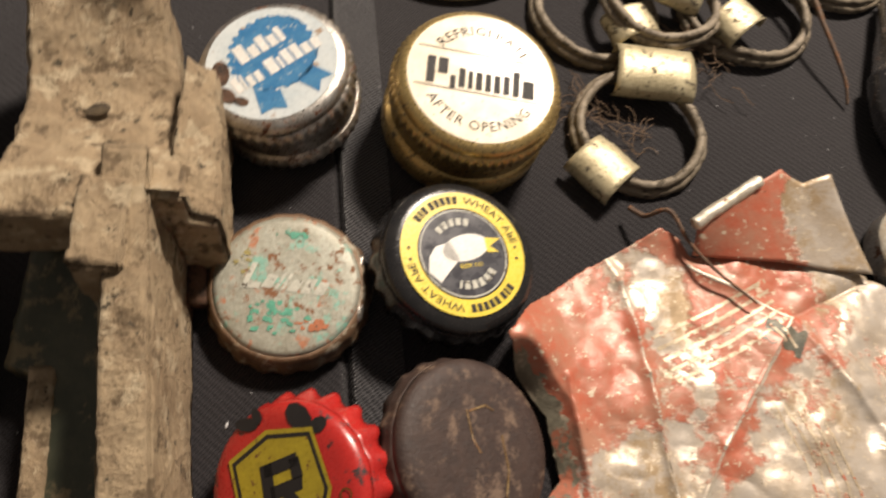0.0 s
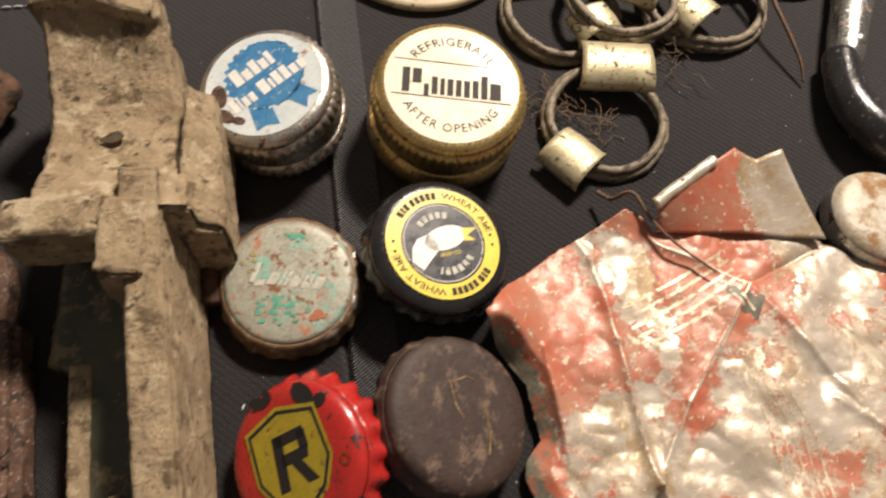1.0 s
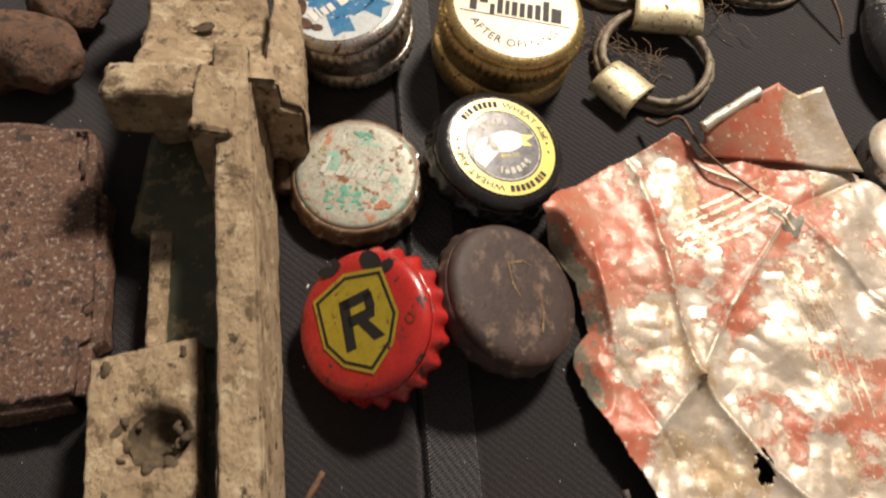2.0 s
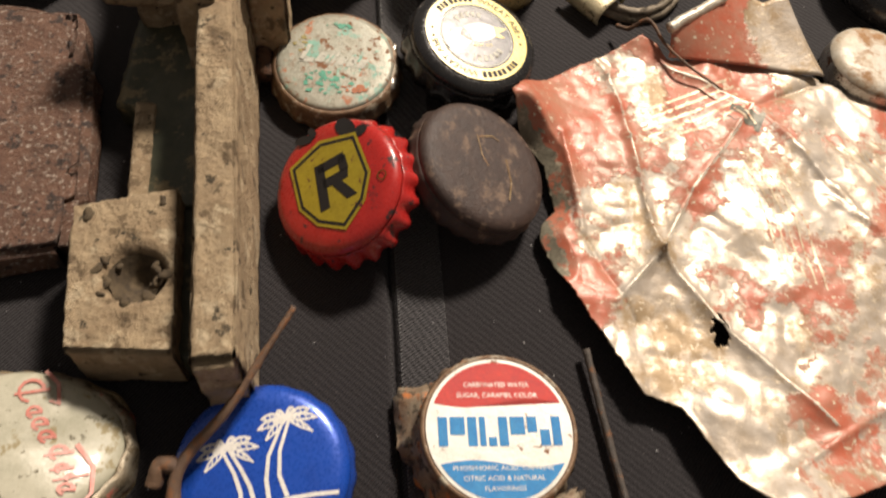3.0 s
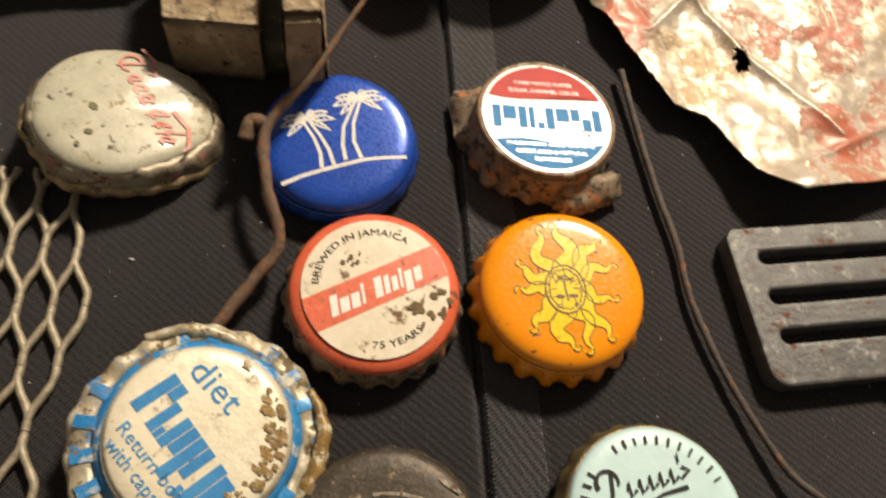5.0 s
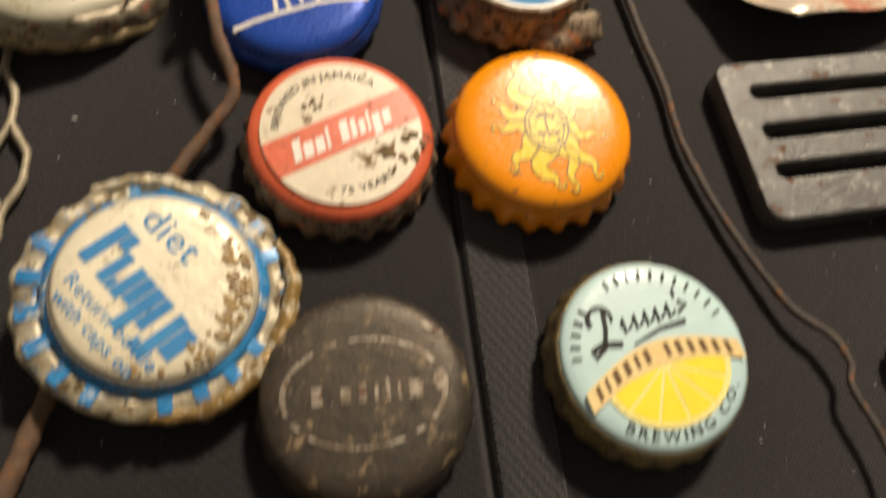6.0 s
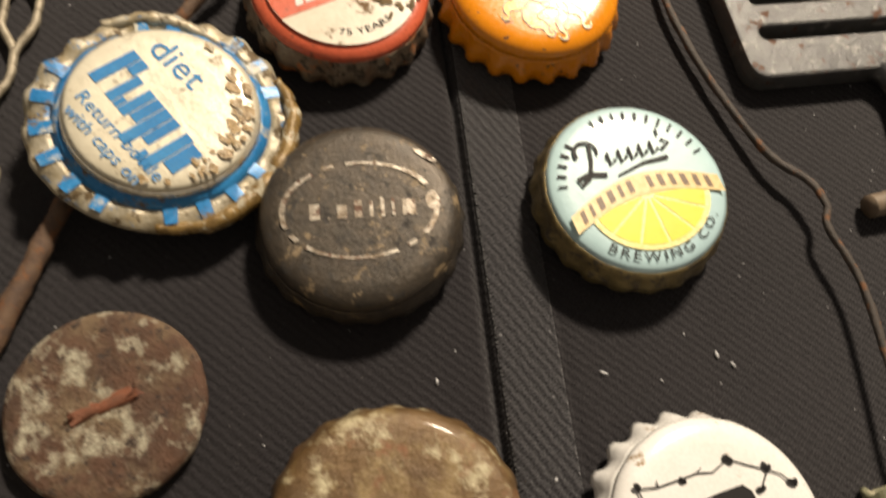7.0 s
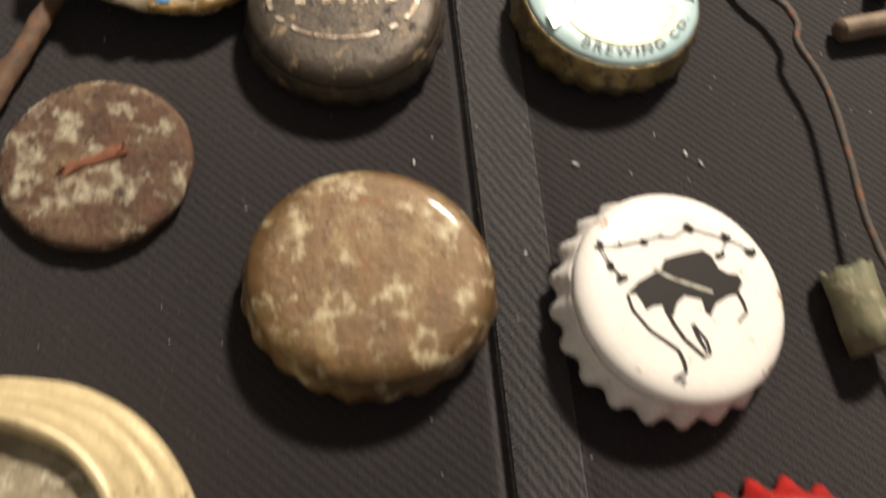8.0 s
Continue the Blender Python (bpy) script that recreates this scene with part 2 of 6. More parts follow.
SHINYTIN = aged("bright_bare_tin", (0.80, 0.77, 0.68), (0.62, 0.56, 0.44), (((0.30, 0.20, 0.09), 0.2, 260.0, 0.5, 0.06),), 0.2, 0.5, 0.5, 200.0)
FAYGOSKIRT = aged("worn_tin_skirt", (0.55, 0.51, 0.40), (0.36, 0.29, 0.17), (((0.12, 0.08, 0.035), 0.24, 420.0, 0.7), ((0.04, 0.20, 0.46), 0.12, 260.0, 0.4)), 0.35, 0.2, 0.5, 260.0)
TOMCAP = aged("dark_tarnished_tin", (0.085, 0.068, 0.05), (0.055, 0.046, 0.036), (((0.22, 0.16, 0.09), 0.16, 300.0, 0.6), ((0.035, 0.03, 0.025), 0.2, 450.0, 0.8)), 0.42, 0.45, 0.5, 280.0)
TOMRELIEF = aged("bright_worn_relief", (0.55, 0.50, 0.42), (0.22, 0.17, 0.12), ((RUST, 0.25, 700.0, 0.6),), 0.35, 0.6, 0.3, 500.0)
LEIFACE = aged("light_blue_print", (0.50, 0.70, 0.72), (0.47, 0.66, 0.69), (), 0.40, 0, 0.35, 40.0, 0.0004, coat=0.5)
LEMON = aged("lemon_print", (0.86, 0.74, 0.03), (0.82, 0.70, 0.04), (), 0.40, 0, 0.06, 200.0, coat=0.5)
LEMONPALE = aged("pale_lemon_print", (0.88, 0.78, 0.30), None, (), 0.3)
BANNER = aged("peach_banner_print", (0.80, 0.60, 0.28), (0.82, 0.66, 0.34), (), 0.28, 0, 0.06, 200.0, coat=0.3)
SLUGM = aged("rusted_slug", (0.12, 0.058, 0.032), (0.08, 0.042, 0.024), (((0.19, 0.13, 0.075), 0.35, 150.0, 0.75, 0.1), ((0.46, 0.42, 0.31), 0.27, 260.0, 0.75, 0.07), ((0.06, 0.04, 0.03), 0.15, 600.0, 0.8)), 0.6, 0, 0.9, 330.0, 0.0006)
SLUGMARK = aged("orange_rust", (0.22, 0.075, 0.035), (0.15, 0.06, 0.03), (), 0.7, 0, 0.6, 500.0)
BROWNTIN = aged("brown_patina", (0.15, 0.088, 0.033), (0.105, 0.06, 0.024), (((0.26, 0.18, 0.075), 0.22, 120.0, 0.45, 0.08), ((0.46, 0.40, 0.25), 0.2, 250.0, 0.4, 0.07), ((0.22, 0.10, 0.045), 0.08, 200.0, 0.7, 0.06)), 0.42, 0.25, 0.5, 220.0, 0.0005, coat=0.15)
WHITECAP = aged("white_lacquer", (0.86, 0.85, 0.82), (0.82, 0.81, 0.77), (((0.35, 0.25, 0.15), 0.004, 300.0, 0.7),), 0.28, 0, 0.08, 250.0, coat=0.4)
TANCAP = aged("tan_anodised_cap", (0.58, 0.49, 0.29), (0.50, 0.42, 0.24), (((0.28, 0.21, 0.10), 0.10, 400.0, 0.7),), 0.36, 0.12, 0.3, 260.0)
CORK = aged("stained_liner", (0.36, 0.32, 0.22), (0.20, 0.17, 0.11), (((0.5, 0.46, 0.36), 0.25, 300.0, 0.8),), 0.8, 0, 0.6, 350.0)
GREENTUBE = aged("green_corroded_copper", (0.21, 0.20, 0.12), (0.13, 0.14, 0.085), (((0.35, 0.32, 0.22), 0.2, 400.0, 0.8),), 0.65, 0.1, 0.7, 350.0)


def can_material():
    """Worn can print: bare pale metal, flaking red paint, tan grime and dark specks, crumpled."""
    m, nt, bsdf = nodes_of("worn_red_white_can_print")
    vec = nt.nodes.new("ShaderNodeTexCoord").outputs["Object"]
    axes = nt.nodes.new("ShaderNodeSeparateXYZ")
    nt.links.new(vec, axes.inputs[0])

    def moved(x):
        n = nt.nodes.new("ShaderNodeMapping")
        n.inputs["Location"].default_value = (x, x * 1.3, x * 0.4)
        nt.links.new(vec, n.inputs["Vector"])
        return n.outputs[0]

    def madd(a, k, b):
        n = nt.nodes.new("ShaderNodeMath")
        n.operation = "MULTIPLY_ADD"
        for i, v in enumerate((a, k, b)):
            if isinstance(v, float):
                n.inputs[i].default_value = v
            else:
                nt.links.new(v, n.inputs[i])
        return n.outputs[0]

    flake = noise_node(nt, 520.0, 6.0, 0.72, moved(0.31))
    broad = noise_node(nt, 34.0, 3.0, 0.55, moved(0.12))
    middle = noise_node(nt, 120.0, 5.0, 0.65, moved(0.55))
    # more red on the printed lines' side; paler towards +x, glare painted in
    red_bias = madd(ramp_node(nt, axes.outputs["X"], 0.045, 0.085), -0.07, madd(ramp_node(nt, axes.outputs["Y"], -0.020, 0.012), 0.16, -0.07))
    red = madd(flake, 0.32, madd(middle, 0.45, madd(broad, 1.25, red_bias)))
    red = ramp_node(nt, red, 1.02, 1.075)
    pale = mix_node(nt, ramp_node(nt, middle, 0.38, 0.62), (0.51, 0.455, 0.39), (0.43, 0.355, 0.27))
    grime = ramp_node(nt, madd(noise_node(nt, 75.0, 6.0, 0.7, moved(0.83)), 1.0, madd(flake, 0.3, 0.0)), 0.66, 0.78)
    col = mix_node(nt, grime, pale, (0.33, 0.24, 0.14))
    reds = mix_node(nt, ramp_node(nt, noise_node(nt, 210.0, 5.0, 0.7, moved(0.47)), 0.38, 0.62), (0.45, 0.125, 0.072), (0.40, 0.19, 0.125))
    col = mix_node(nt, red, col, reds)
    chips = ramp_node(nt, noise_node(nt, 640.0, 4.0, 0.7, moved(0.91)), 0.60, 0.64)
    col = mix_node(nt, chips, col, (0.62, 0.53, 0.40))
    specks = ramp_node(nt, noise_node(nt, 430.0, 5.0, 0.7, moved(0.22)), 0.685, 0.72)
    col = mix_node(nt, specks, col, (0.07, 0.05, 0.03))
    nt.links.new(col, bsdf.inputs["Base Color"])
    metal = nt.nodes.new("ShaderNodeMix")
    nt.links.new(red, metal.inputs[0])
    metal.inputs[2].default_value, metal.inputs[3].default_value = 0.28, 0.05
    nt.links.new(metal.outputs[0], bsdf.inputs["Metallic"])
    nt.links.new(madd(flake, 0.4, madd(grime, 0.2, 0.17)), bsdf.inputs["Roughness"])
    crumple = noise_node(nt, 130.0, 6.0, 0.62, moved(0.66))
    b1 = nt.nodes.new("ShaderNodeBump")
    b1.inputs["Strength"].default_value, b1.inputs["Distance"].default_value = 0.24, 0.0006
    nt.links.new(crumple, b1.inputs["Height"])
    b2 = nt.nodes.new("ShaderNodeBump")
    b2.inputs["Strength"].default_value, b2.inputs["Distance"].default_value = 0.5, 0.0002
    nt.links.new(madd(flake, 1.0, red), b2.inputs["Height"])
    nt.links.new(b1.outputs[0], b2.inputs["Normal"])
    nt.links.new(b2.outputs[0], bsdf.inputs["Normal"])
    return m


CANPAINT = can_material()
CANEDGE = aged("bare_can_metal", (0.68, 0.63, 0.54), (0.56, 0.50, 0.40), ((RUST2, 0.12, 500.0, 0.8),), 0.38, 0.4, 0.6, 300.0)
CANFLANK = aged("shaded_olive_tin", (0.26, 0.24, 0.18), (0.17, 0.15, 0.11), (((0.42, 0.36, 0.27), 0.25, 220.0, 0.4, 0.06), ((0.42, 0.15, 0.09), 0.12, 160.0, 0.5)), 0.42, 0.3, 0.6, 200.0)
CANLINE = aged("cream_can_ink", (0.56, 0.48, 0.35), (0.48, 0.38, 0.26), (((0.45, 0.13, 0.07), 0.2, 600.0, 0.5),), 0.42, 0.3, 0.4, 300.0)
CANDARK = aged("dark_can_ink", (0.09, 0.09, 0.07), (0.16, 0.15, 0.11), ((DIRT, 0.2, 600.0, 0.7),), 0.45, 0.2, 0.3, 300.0)
CHROME = aged("worn_chrome", (0.60, 0.59, 0.57), (0.48, 0.46, 0.43), ((RUST2, 0.10, 300.0, 0.7),), 0.22, 0.95, 0.3, 250.0)
BLACKHANDLE = aged("black_enamel", (0.014, 0.014, 0.016), (0.022, 0.021, 0.022), (((0.12, 0.11, 0.10), 0.05, 800.0, 0.5),), 0.2, 0, 0.3, 220.0, coat=0.4)
LIDTAN = aged("tan_lid", (0.46, 0.39, 0.27), (0.40, 0.33, 0.22), ((DIRT, 0.08, 300.0, 0.7),), 0.5, 0.1, 0.3, 150.0)
PITDIRT = aged("dark_pit_and_dirt", (0.05, 0.036, 0.022), (0.11, 0.08, 0.045), (), 0.9, 0, 0.6, 500.0)
FIBRE = aged("dry_rootlets", (0.12, 0.08, 0.05), (0.20, 0.13, 0.08), (), 0.9)
LINT = aged("pale_lint", (0.55, 0.55, 0.56), None, (), 0.9)
TABLEWOOD = aged("table_wood", (0.20, 0.13, 0.08), (0.15, 0.10, 0.06), (), 0.5, 0, 0.2, 12.0)

# ---- building blocks ----


def part(name, bm, material, parent=None, label="", smooth=True):
    me = bpy.data.meshes.new(name)
    bm.normal_update()
    for f in bm.faces:
        f.smooth = smooth
    bm.to_mesh(me)
    bm.free()
    me.materials.append(material)
    ob = new(name, me)
    if parent is not None:
        ob.parent = parent
    return tagged(ob, label)


def thing(name, label, category, m=None, group="", kind=""):
    ob = new(name)
    ob.empty_display_size = 0.01
    if m is not None:
        ob.matrix_world = m
    return tagged(ob, label, category, group, kind)


def lift(bm, fn):
    for v in bm.verts:
        v.co = Vector(fn(v.co))
    return bm


def rough_up(bm, amp, freq, seed=0.0):
    """Push the surface in and out by a little noise."""
    bm.normal_update()
    for v in bm.verts:
        p = v.co * freq + Vector((seed, seed * 1.7, seed * 0.3))
        v.co += v.normal * (noise.noise(p) + 0.5 * noise.noise(p * 2.3)) * amp
    return bm


def box_grid(fn, nx=8, ny=8, nz=4, rounding=0.12):
    """A closed box of quads in unit space with softened edges, mapped by fn(u, v, w)."""
    bm = bmesh.new()
    seen = {}

    def vert(i, j, k):
        key = (i, j, k)
        if key not in seen:
            seen[key] = bm.verts.new((i / nx, j / ny, k / nz))
        return seen[key]

    for k in (0, nz):
        for i in range(nx):
            for j in range(ny):
                q = [vert(i, j, k), vert(i + 1, j, k), vert(i + 1, j + 1, k), vert(i, j + 1, k)]
                bm.faces.new(q if k else q[::-1])
    for j in (0, ny):
        for i in range(nx):
            for k in range(nz):
                q = [vert(i, j, k), vert(i + 1, j, k), vert(i + 1, j, k + 1), vert(i, j, k + 1)]
                bm.faces.new(q[::-1] if j else q)
    for i in (0, nx):
        for j in range(ny):
            for k in range(nz):
                q = [vert(i, j, k), vert(i, j + 1, k), vert(i, j + 1, k + 1), vert(i, j, k + 1)]
                bm.faces.new(q if i else q[::-1])
    for v in bm.verts:
        u, w, h = v.co
        ends = [abs(c - 0.5) > 0.499 for c in (u, w, h)]
        if sum(ends) >= 2:
            cx = [c + (0.5 - c) * rounding * (0.5 if e else 0.0) for c, e in zip((u, w, h), ends)]
            u, w, h = cx
        v.co = Vector(fn(u, w, h))
    return bm


def lathe(profile, segs, wobble=None):
    """Turn (r, z) pairs about z; wobble(angle, index, r, z) may change them."""
    bm = bmesh.new()
    rings = []
    for k, (r, z) in enumerate(profile):
        if r <= 0:
            rings.append([bm.verts.new((0, 0, z))])
            continue
        ring = []
        for i in range(segs):
            a = 2 * math.pi * i / segs
            rr, zz = wobble(a, k, r, z) if wobble else (r, z)
            ring.append(bm.verts.new((rr * math.cos(a), rr * math.sin(a), zz)))
        rings.append(ring)
    for a, b in zip(rings, rings[1:]):
        for i in range(segs):
            j = (i + 1) % segs
            if len(a) == 1:
                bm.faces.new((a[0], b[i], b[j]))
            elif len(b) == 1:
                bm.faces.new((a[i], b[0], a[j]))
            else:
                bm.faces.new((a[i], b[i], b[j], a[j]))
    return bm


def tube(points, radius, sides=8, taper=None, bumpy=0.0, seed=0.0):
    """A round bar along smooth points (mm)."""
    pts = [Vector(p) * MM for p in points]
    fine = []
    for i in range(len(pts) - 1):
        p0, p1, p2, p3 = pts[max(i - 1, 0)], pts[i], pts[i + 1], pts[min(i + 2, len(pts) - 1)]
        for s in range(8):
            t = s / 8
            fine.append(0.5 * (2 * p1 + (p2 - p0) * t + (2 * p0 - 5 * p1 + 4 * p2 - p3) * t * t + (3 * p1 - p0 - 3 * p2 + p3) * t ** 3))
    fine.append(pts[-1])
    bm = bmesh.new()
    rings = []
    n = len(fine)
    for i, p in enumerate(fine):
        d = (fine[min(i + 1, n - 1)] - fine[max(i - 1, 0)]).normalized()
        side = d.cross(Vector((0, 0, 1)))
        side = side.normalized() if side.length > 1e-6 else Vector((1, 0, 0))
        up = side.cross(d)
        r = radius * MM * (taper(i / (n - 1)) if taper else 1.0)
        ring = []
        for s in range(sides):
            a = 2 * math.pi * s / sides
            rr = r * (1 + bumpy * noise.noise(p * 600 + Vector((a, seed, 0))))
            ring.append(bm.verts.new(p + (side * math.cos(a) + up * math.sin(a)) * rr))
        rings.append(ring)
    for a, b in zip(rings, rings[1:]):
        for s in range(sides):
            q = (s + 1) % sides
            bm.faces.new((a[s], a[q], b[q], b[s]))
    bm.faces.new(rings[0][::-1])
    bm.faces.new(rings[-1])
    bmesh.ops.recalc_face_normals(bm, faces=bm.faces)
    return bm


def flat(polys, z=0.0, unit=MM):
    """Printed flat shapes: a list of outlines in mm."""
    bm = bmesh.new()
    for poly in polys:
        bm.faces.new([bm.verts.new((x * unit, y * unit, z)) for x, y in poly])
    bmesh.ops.triangulate(bm, faces=bm.faces)
    bmesh.ops.remove_doubles(bm, verts=bm.verts, dist=2e-6)
    bm.normal_update()
    for f in bm.faces:
        if f.normal.z < 0:
            f.normal_flip()
    return bm


def ring_band(r0, r1, a0=0.0, a1=360.0, steps=64):
    """An arc band as one outline per step (mm)."""
    out = []
    for i in range(steps):
        a, b = (radians(a0 + (a1 - a0) * k / steps) for k in (i, i + 1))
        out.append([(r0 * math.cos(a), r0 * math.sin(a)), (r1 * math.cos(a), r1 * math.sin(a)), (r1 * math.cos(b), r1 * math.sin(b)), (r0 * math.cos(b), r0 * math.sin(b))])
    return out


def circle(x, y, rx, ry=None, turn=0.0, n=28):
    ry = ry or rx
    c, s = math.cos(radians(turn)), math.sin(radians(turn))
    out = []
    for i in range(n):
        a = 2 * math.pi * i / n
        u, v = rx * math.cos(a), ry * math.sin(a)
        out.append((x + u * c - v * s, y + u * s + v * c))
    return out


def rect(x0, y0, x1, y1):
    return [(x0, y0), (x1, y0), (x1, y1), (x0, y1)]


def stroke(points, w0, w1=None):
    """A drawn line of changing width through the points, as quads (mm)."""
    w1 = w0 if w1 is None else w1
    out = []
    n = len(points) - 1
    sides = []
    for i, (x, y) in enumerate(points):
        ax, ay = points[max(i - 1, 0)]
        bx, by = points[min(i + 1, n)]
        d = math.hypot(bx - ax, by - ay) or 1
        w = (w0 + (w1 - w0) * i / n) / 2
        nx, ny = -(by - ay) / d * w, (bx - ax) / d * w
        sides.append(((x + nx, y + ny), (x - nx, y - ny)))
    for (a, b), (c, d) in zip(sides, sides[1:]):
        out.append([a, b, d, c])
    return out


def arc_pts(x, y, r, a0, a1, n=10):
    return [(x + r * math.cos(radians(a0 + (a1 - a0) * i / n)), y + r * math.sin(radians(a0 + (a1 - a0) * i / n))) for i in range(n + 1)]


def letters(text, size, width=None, spacing=1.0):
    """The text as a flat bmesh, centred, size in mm."""
    cu = bpy.data.curves.new("letters", "FONT")
    cu.body, cu.size, cu.align_x, cu.align_y, cu.resolution_u, cu.space_character = text, size * MM, "CENTER", "CENTER", 2, spacing
    ob = new("letters", cu)
    me = bpy.data.meshes.new_from_object(ob.evaluated_get(bpy.context.evaluated_depsgraph_get()))
    bpy.data.objects.remove(ob)
    bpy.data.curves.remove(cu)
    bm = bmesh.new()
    bm.from_mesh(me)
    bpy.data.meshes.remove(me)
    if width and bm.verts:
        xs = [v.co.x for v in bm.verts]
        k = width * MM / (max(xs) - min(xs))
        lift(bm, lambda c: (c.x * k, c.y, c.z))
    return bm


def bent(bm, radius, mid, inward=False):
    """Bend flat lettering round a circle (mm); mid: the angle of its middle in degrees. inward: read from the centre, feet outwards."""
    r = radius * MM

    def put(c):
        if inward:
            a = radians(mid) + c.x / r
            q = r - c.y
        else:
            a = radians(mid) - c.x / r
            q = r + c.y
        return (q * math.cos(a), q * math.sin(a), c.z)

    return lift(bm, put)


def at(bm, x=0.0, y=0.0, turn=0.0, shear=0.0):
    c, s = math.cos(radians(turn)), math.sin(radians(turn))
    return lift(bm, lambda p: (x * MM + (p.x + shear * p.y) * c - p.y * s, y * MM + (p.x + shear * p.y) * s + p.y * c, p.z))


def bars(widths, height, gap=0.35):
    """Plain blocks in a row, in place of a name, centred (mm). Each entry: width, or (width, low, high)."""
    total = sum(w[0] if isinstance(w, tuple) else w for w in widths) + gap * (len(widths) - 1)
    x, out = -total / 2, []
    for w in widths:
        w, lo, hi = w if isinstance(w, tuple) else (w, 0.0, 1.0)
        out.append(rect(x, (lo - 0.5) * height, x + w, (hi - 0.5) * height))
        x += w + gap
    return flat(out)


def printed(name, bm, material, cap, z, label="", fn=None):
    """Lay a flat print on a cap's face at height z (mm), following fn(r) where the face is curved."""
    lift(bm, lambda c: (c.x, c.y, c.z + (z + (fn(math.hypot(c.x, c.y) / MM) if fn else 0.0)) * MM))
    faces = [o for o in cap.children if o.name.split(".")[0] in ("printed_top", "enamel_face", "cream_face")] or [o for o in cap.children if o.name.split(".")[0] == "cap_top"]
    if faces and name not in ("printed_top", "enamel_face", "cream_face"):
        cap = faces[0]
    if name not in ("name_block", "relief_block", "sun_rays", "raised_oval", "ribbon_tail", "rule_line", "sun_outline"):
        return part(name, bm, material, cap, label, smooth=False)
    left = set(bm.verts)
    while left:
        todo, group = [left.pop()], []
        while todo:
            v = todo.pop()
            group.append(v)
            for e in v.link_edges:
                o = e.other_vert(v)
                if o in left:
                    left.discard(o)
                    todo.append(o)
        piece = bmesh.new()
        made = {v: piece.verts.new(v.co) for v in group}
        for f in {f for v in group for f in v.link_faces}:
            piece.faces.new([made[v] for v in f.verts])
        ob = part(name.replace("block", "bar").replace("rays", "ray"), piece, material, cap, label, smooth=False)
    bm.free()
    return ob


def cap_pose(x, y, z, tx, ty, spin, h):
    """Pose of a cap whose face centre is at x, y, z (mm), leaning along tx, ty; spin: the way its print runs, degrees; h: its height."""
    n = Vector((tx, ty, 1)).normalized()
    q = Vector((0, 0, 1)).rotation_difference(n)
    m = Matrix.Translation(Vector((x, y, z)) * MM) @ q.to_matrix().to_4x4() @ Matrix.Rotation(radians(spin), 4, "Z")
    return m @ Matrix.Translation((0, 0, -h * MM))


def crown_profile(R, h, flare=1.1, crown=0.25):
    return [(0, h + crown), (0.30 * R, h + crown * 0.92), (0.55 * R, h + crown * 0.7), (0.74 * R, h + crown * 0.35), (0.84 * R, h), (0.91 * R, h - 0.30), (0.96 * R, h - 0.75), (0.99 * R, h - 1.35), (1.0 * R, h - 2.1),
            (1.01 * R, h - 2.9), (1.03 * R, h * 0.42), (1.055 * R, h * 0.26), (flare * R * 0.985, h * 0.12), (flare * R, 0.0)]


def crown_cap(name, label, m, R, h, material, teeth=21, flare=1.04, dent=0.0, seed=0.0, skirt_material=None, split=8, amp=0.035):
    """A pressed steel crown cap: face and fluted skirt, open below."""
    cap = thing(name, label, "bottle cap", m, "bottle caps on the cloth")
    prof = crown_profile(R, h, flare)
    n = len(prof)

    def wob(a, k, r, z):
        f = max(0.0, (k - split + 0.5) / (n - split - 0.5))
        c = math.cos(teeth * a)
        r2 = r * (1 + f * amp * (math.copysign(abs(c) ** 0.7, c)))
        p = Vector((math.cos(a) * 1.7 + seed, math.sin(a) * 1.7, k * 0.12))
        r2 *= 1 + dent * f * noise.noise(p) * 2 + dent * 0.15 * noise.noise(p * 2)
        return r2 * MM, (z + (dent * 2.0 * noise.noise(p * 1.3) * (0.3 + f))) * MM

    prof_m = [(r, z) for r, z in prof]
    top = lathe([(r * MM if r <= 0 else r, z * MM if r <= 0 else z) for r, z in prof_m[:split + 1]], teeth * 6, lambda a, k, r, z: wob(a, k, r, z))
    low = lathe(prof_m[split:], teeth * 6, lambda a, k, r, z: wob(a, k + split, r, z))
    for nm, bm, mat_ in (("cap_top", top, material), ("skirt", low, skirt_material or material)):
        ob = part(nm, bm, mat_, cap)
        sol = ob.modifiers.new("thickness", "SOLIDIFY")
        sol.thickness, sol.offset = 0.28 * MM, -1
    return cap


# ---- the setting: table top and cloth ----
def slab(name, x0, y0, z0, x1, y1, z1, material, label, category):
    bm = bmesh.new()
    bmesh.ops.create_cube(bm, size=1)
    lift(bm, lambda c: ((x0 + x1) / 2 + c.x * (x1 - x0), (y0 + y1) / 2 + c.y * (y1 - y0), (z0 + z1) / 2 + c.z * (z1 - z0)))
    return tagged(part(name, bm, material, None, label, smooth=False), "", category, "", "structure")


slab("table_top", -0.30, -0.34, -0.030, 0.30, 0.30, -0.0032, TABLEWOOD, "plain wooden table top under the black cloth", "table top")


def seam_x(y):
    return 3.0 - 0.088 * (y + 110.0)


def cloth_z(x, y):
    """Height of the cloth (mm): faint wrinkles and the dark groove of the seam."""
    d = x - seam_x(y)
    p = Vector((x * 0.021, y * 0.013, 0.4))
    z = 0.25 * noise.noise(p) + 0.10 * noise.noise(p * 3.1)
    fade = 1.0 if abs(d) > 14 else abs(d) / 14
    z = min(z * fade, 0.12)
    return z - 1.9 * math.exp(-(d / 0.62) ** 2) - 0.12 * math.exp(-((d - 10.5) / 0.5) ** 2)


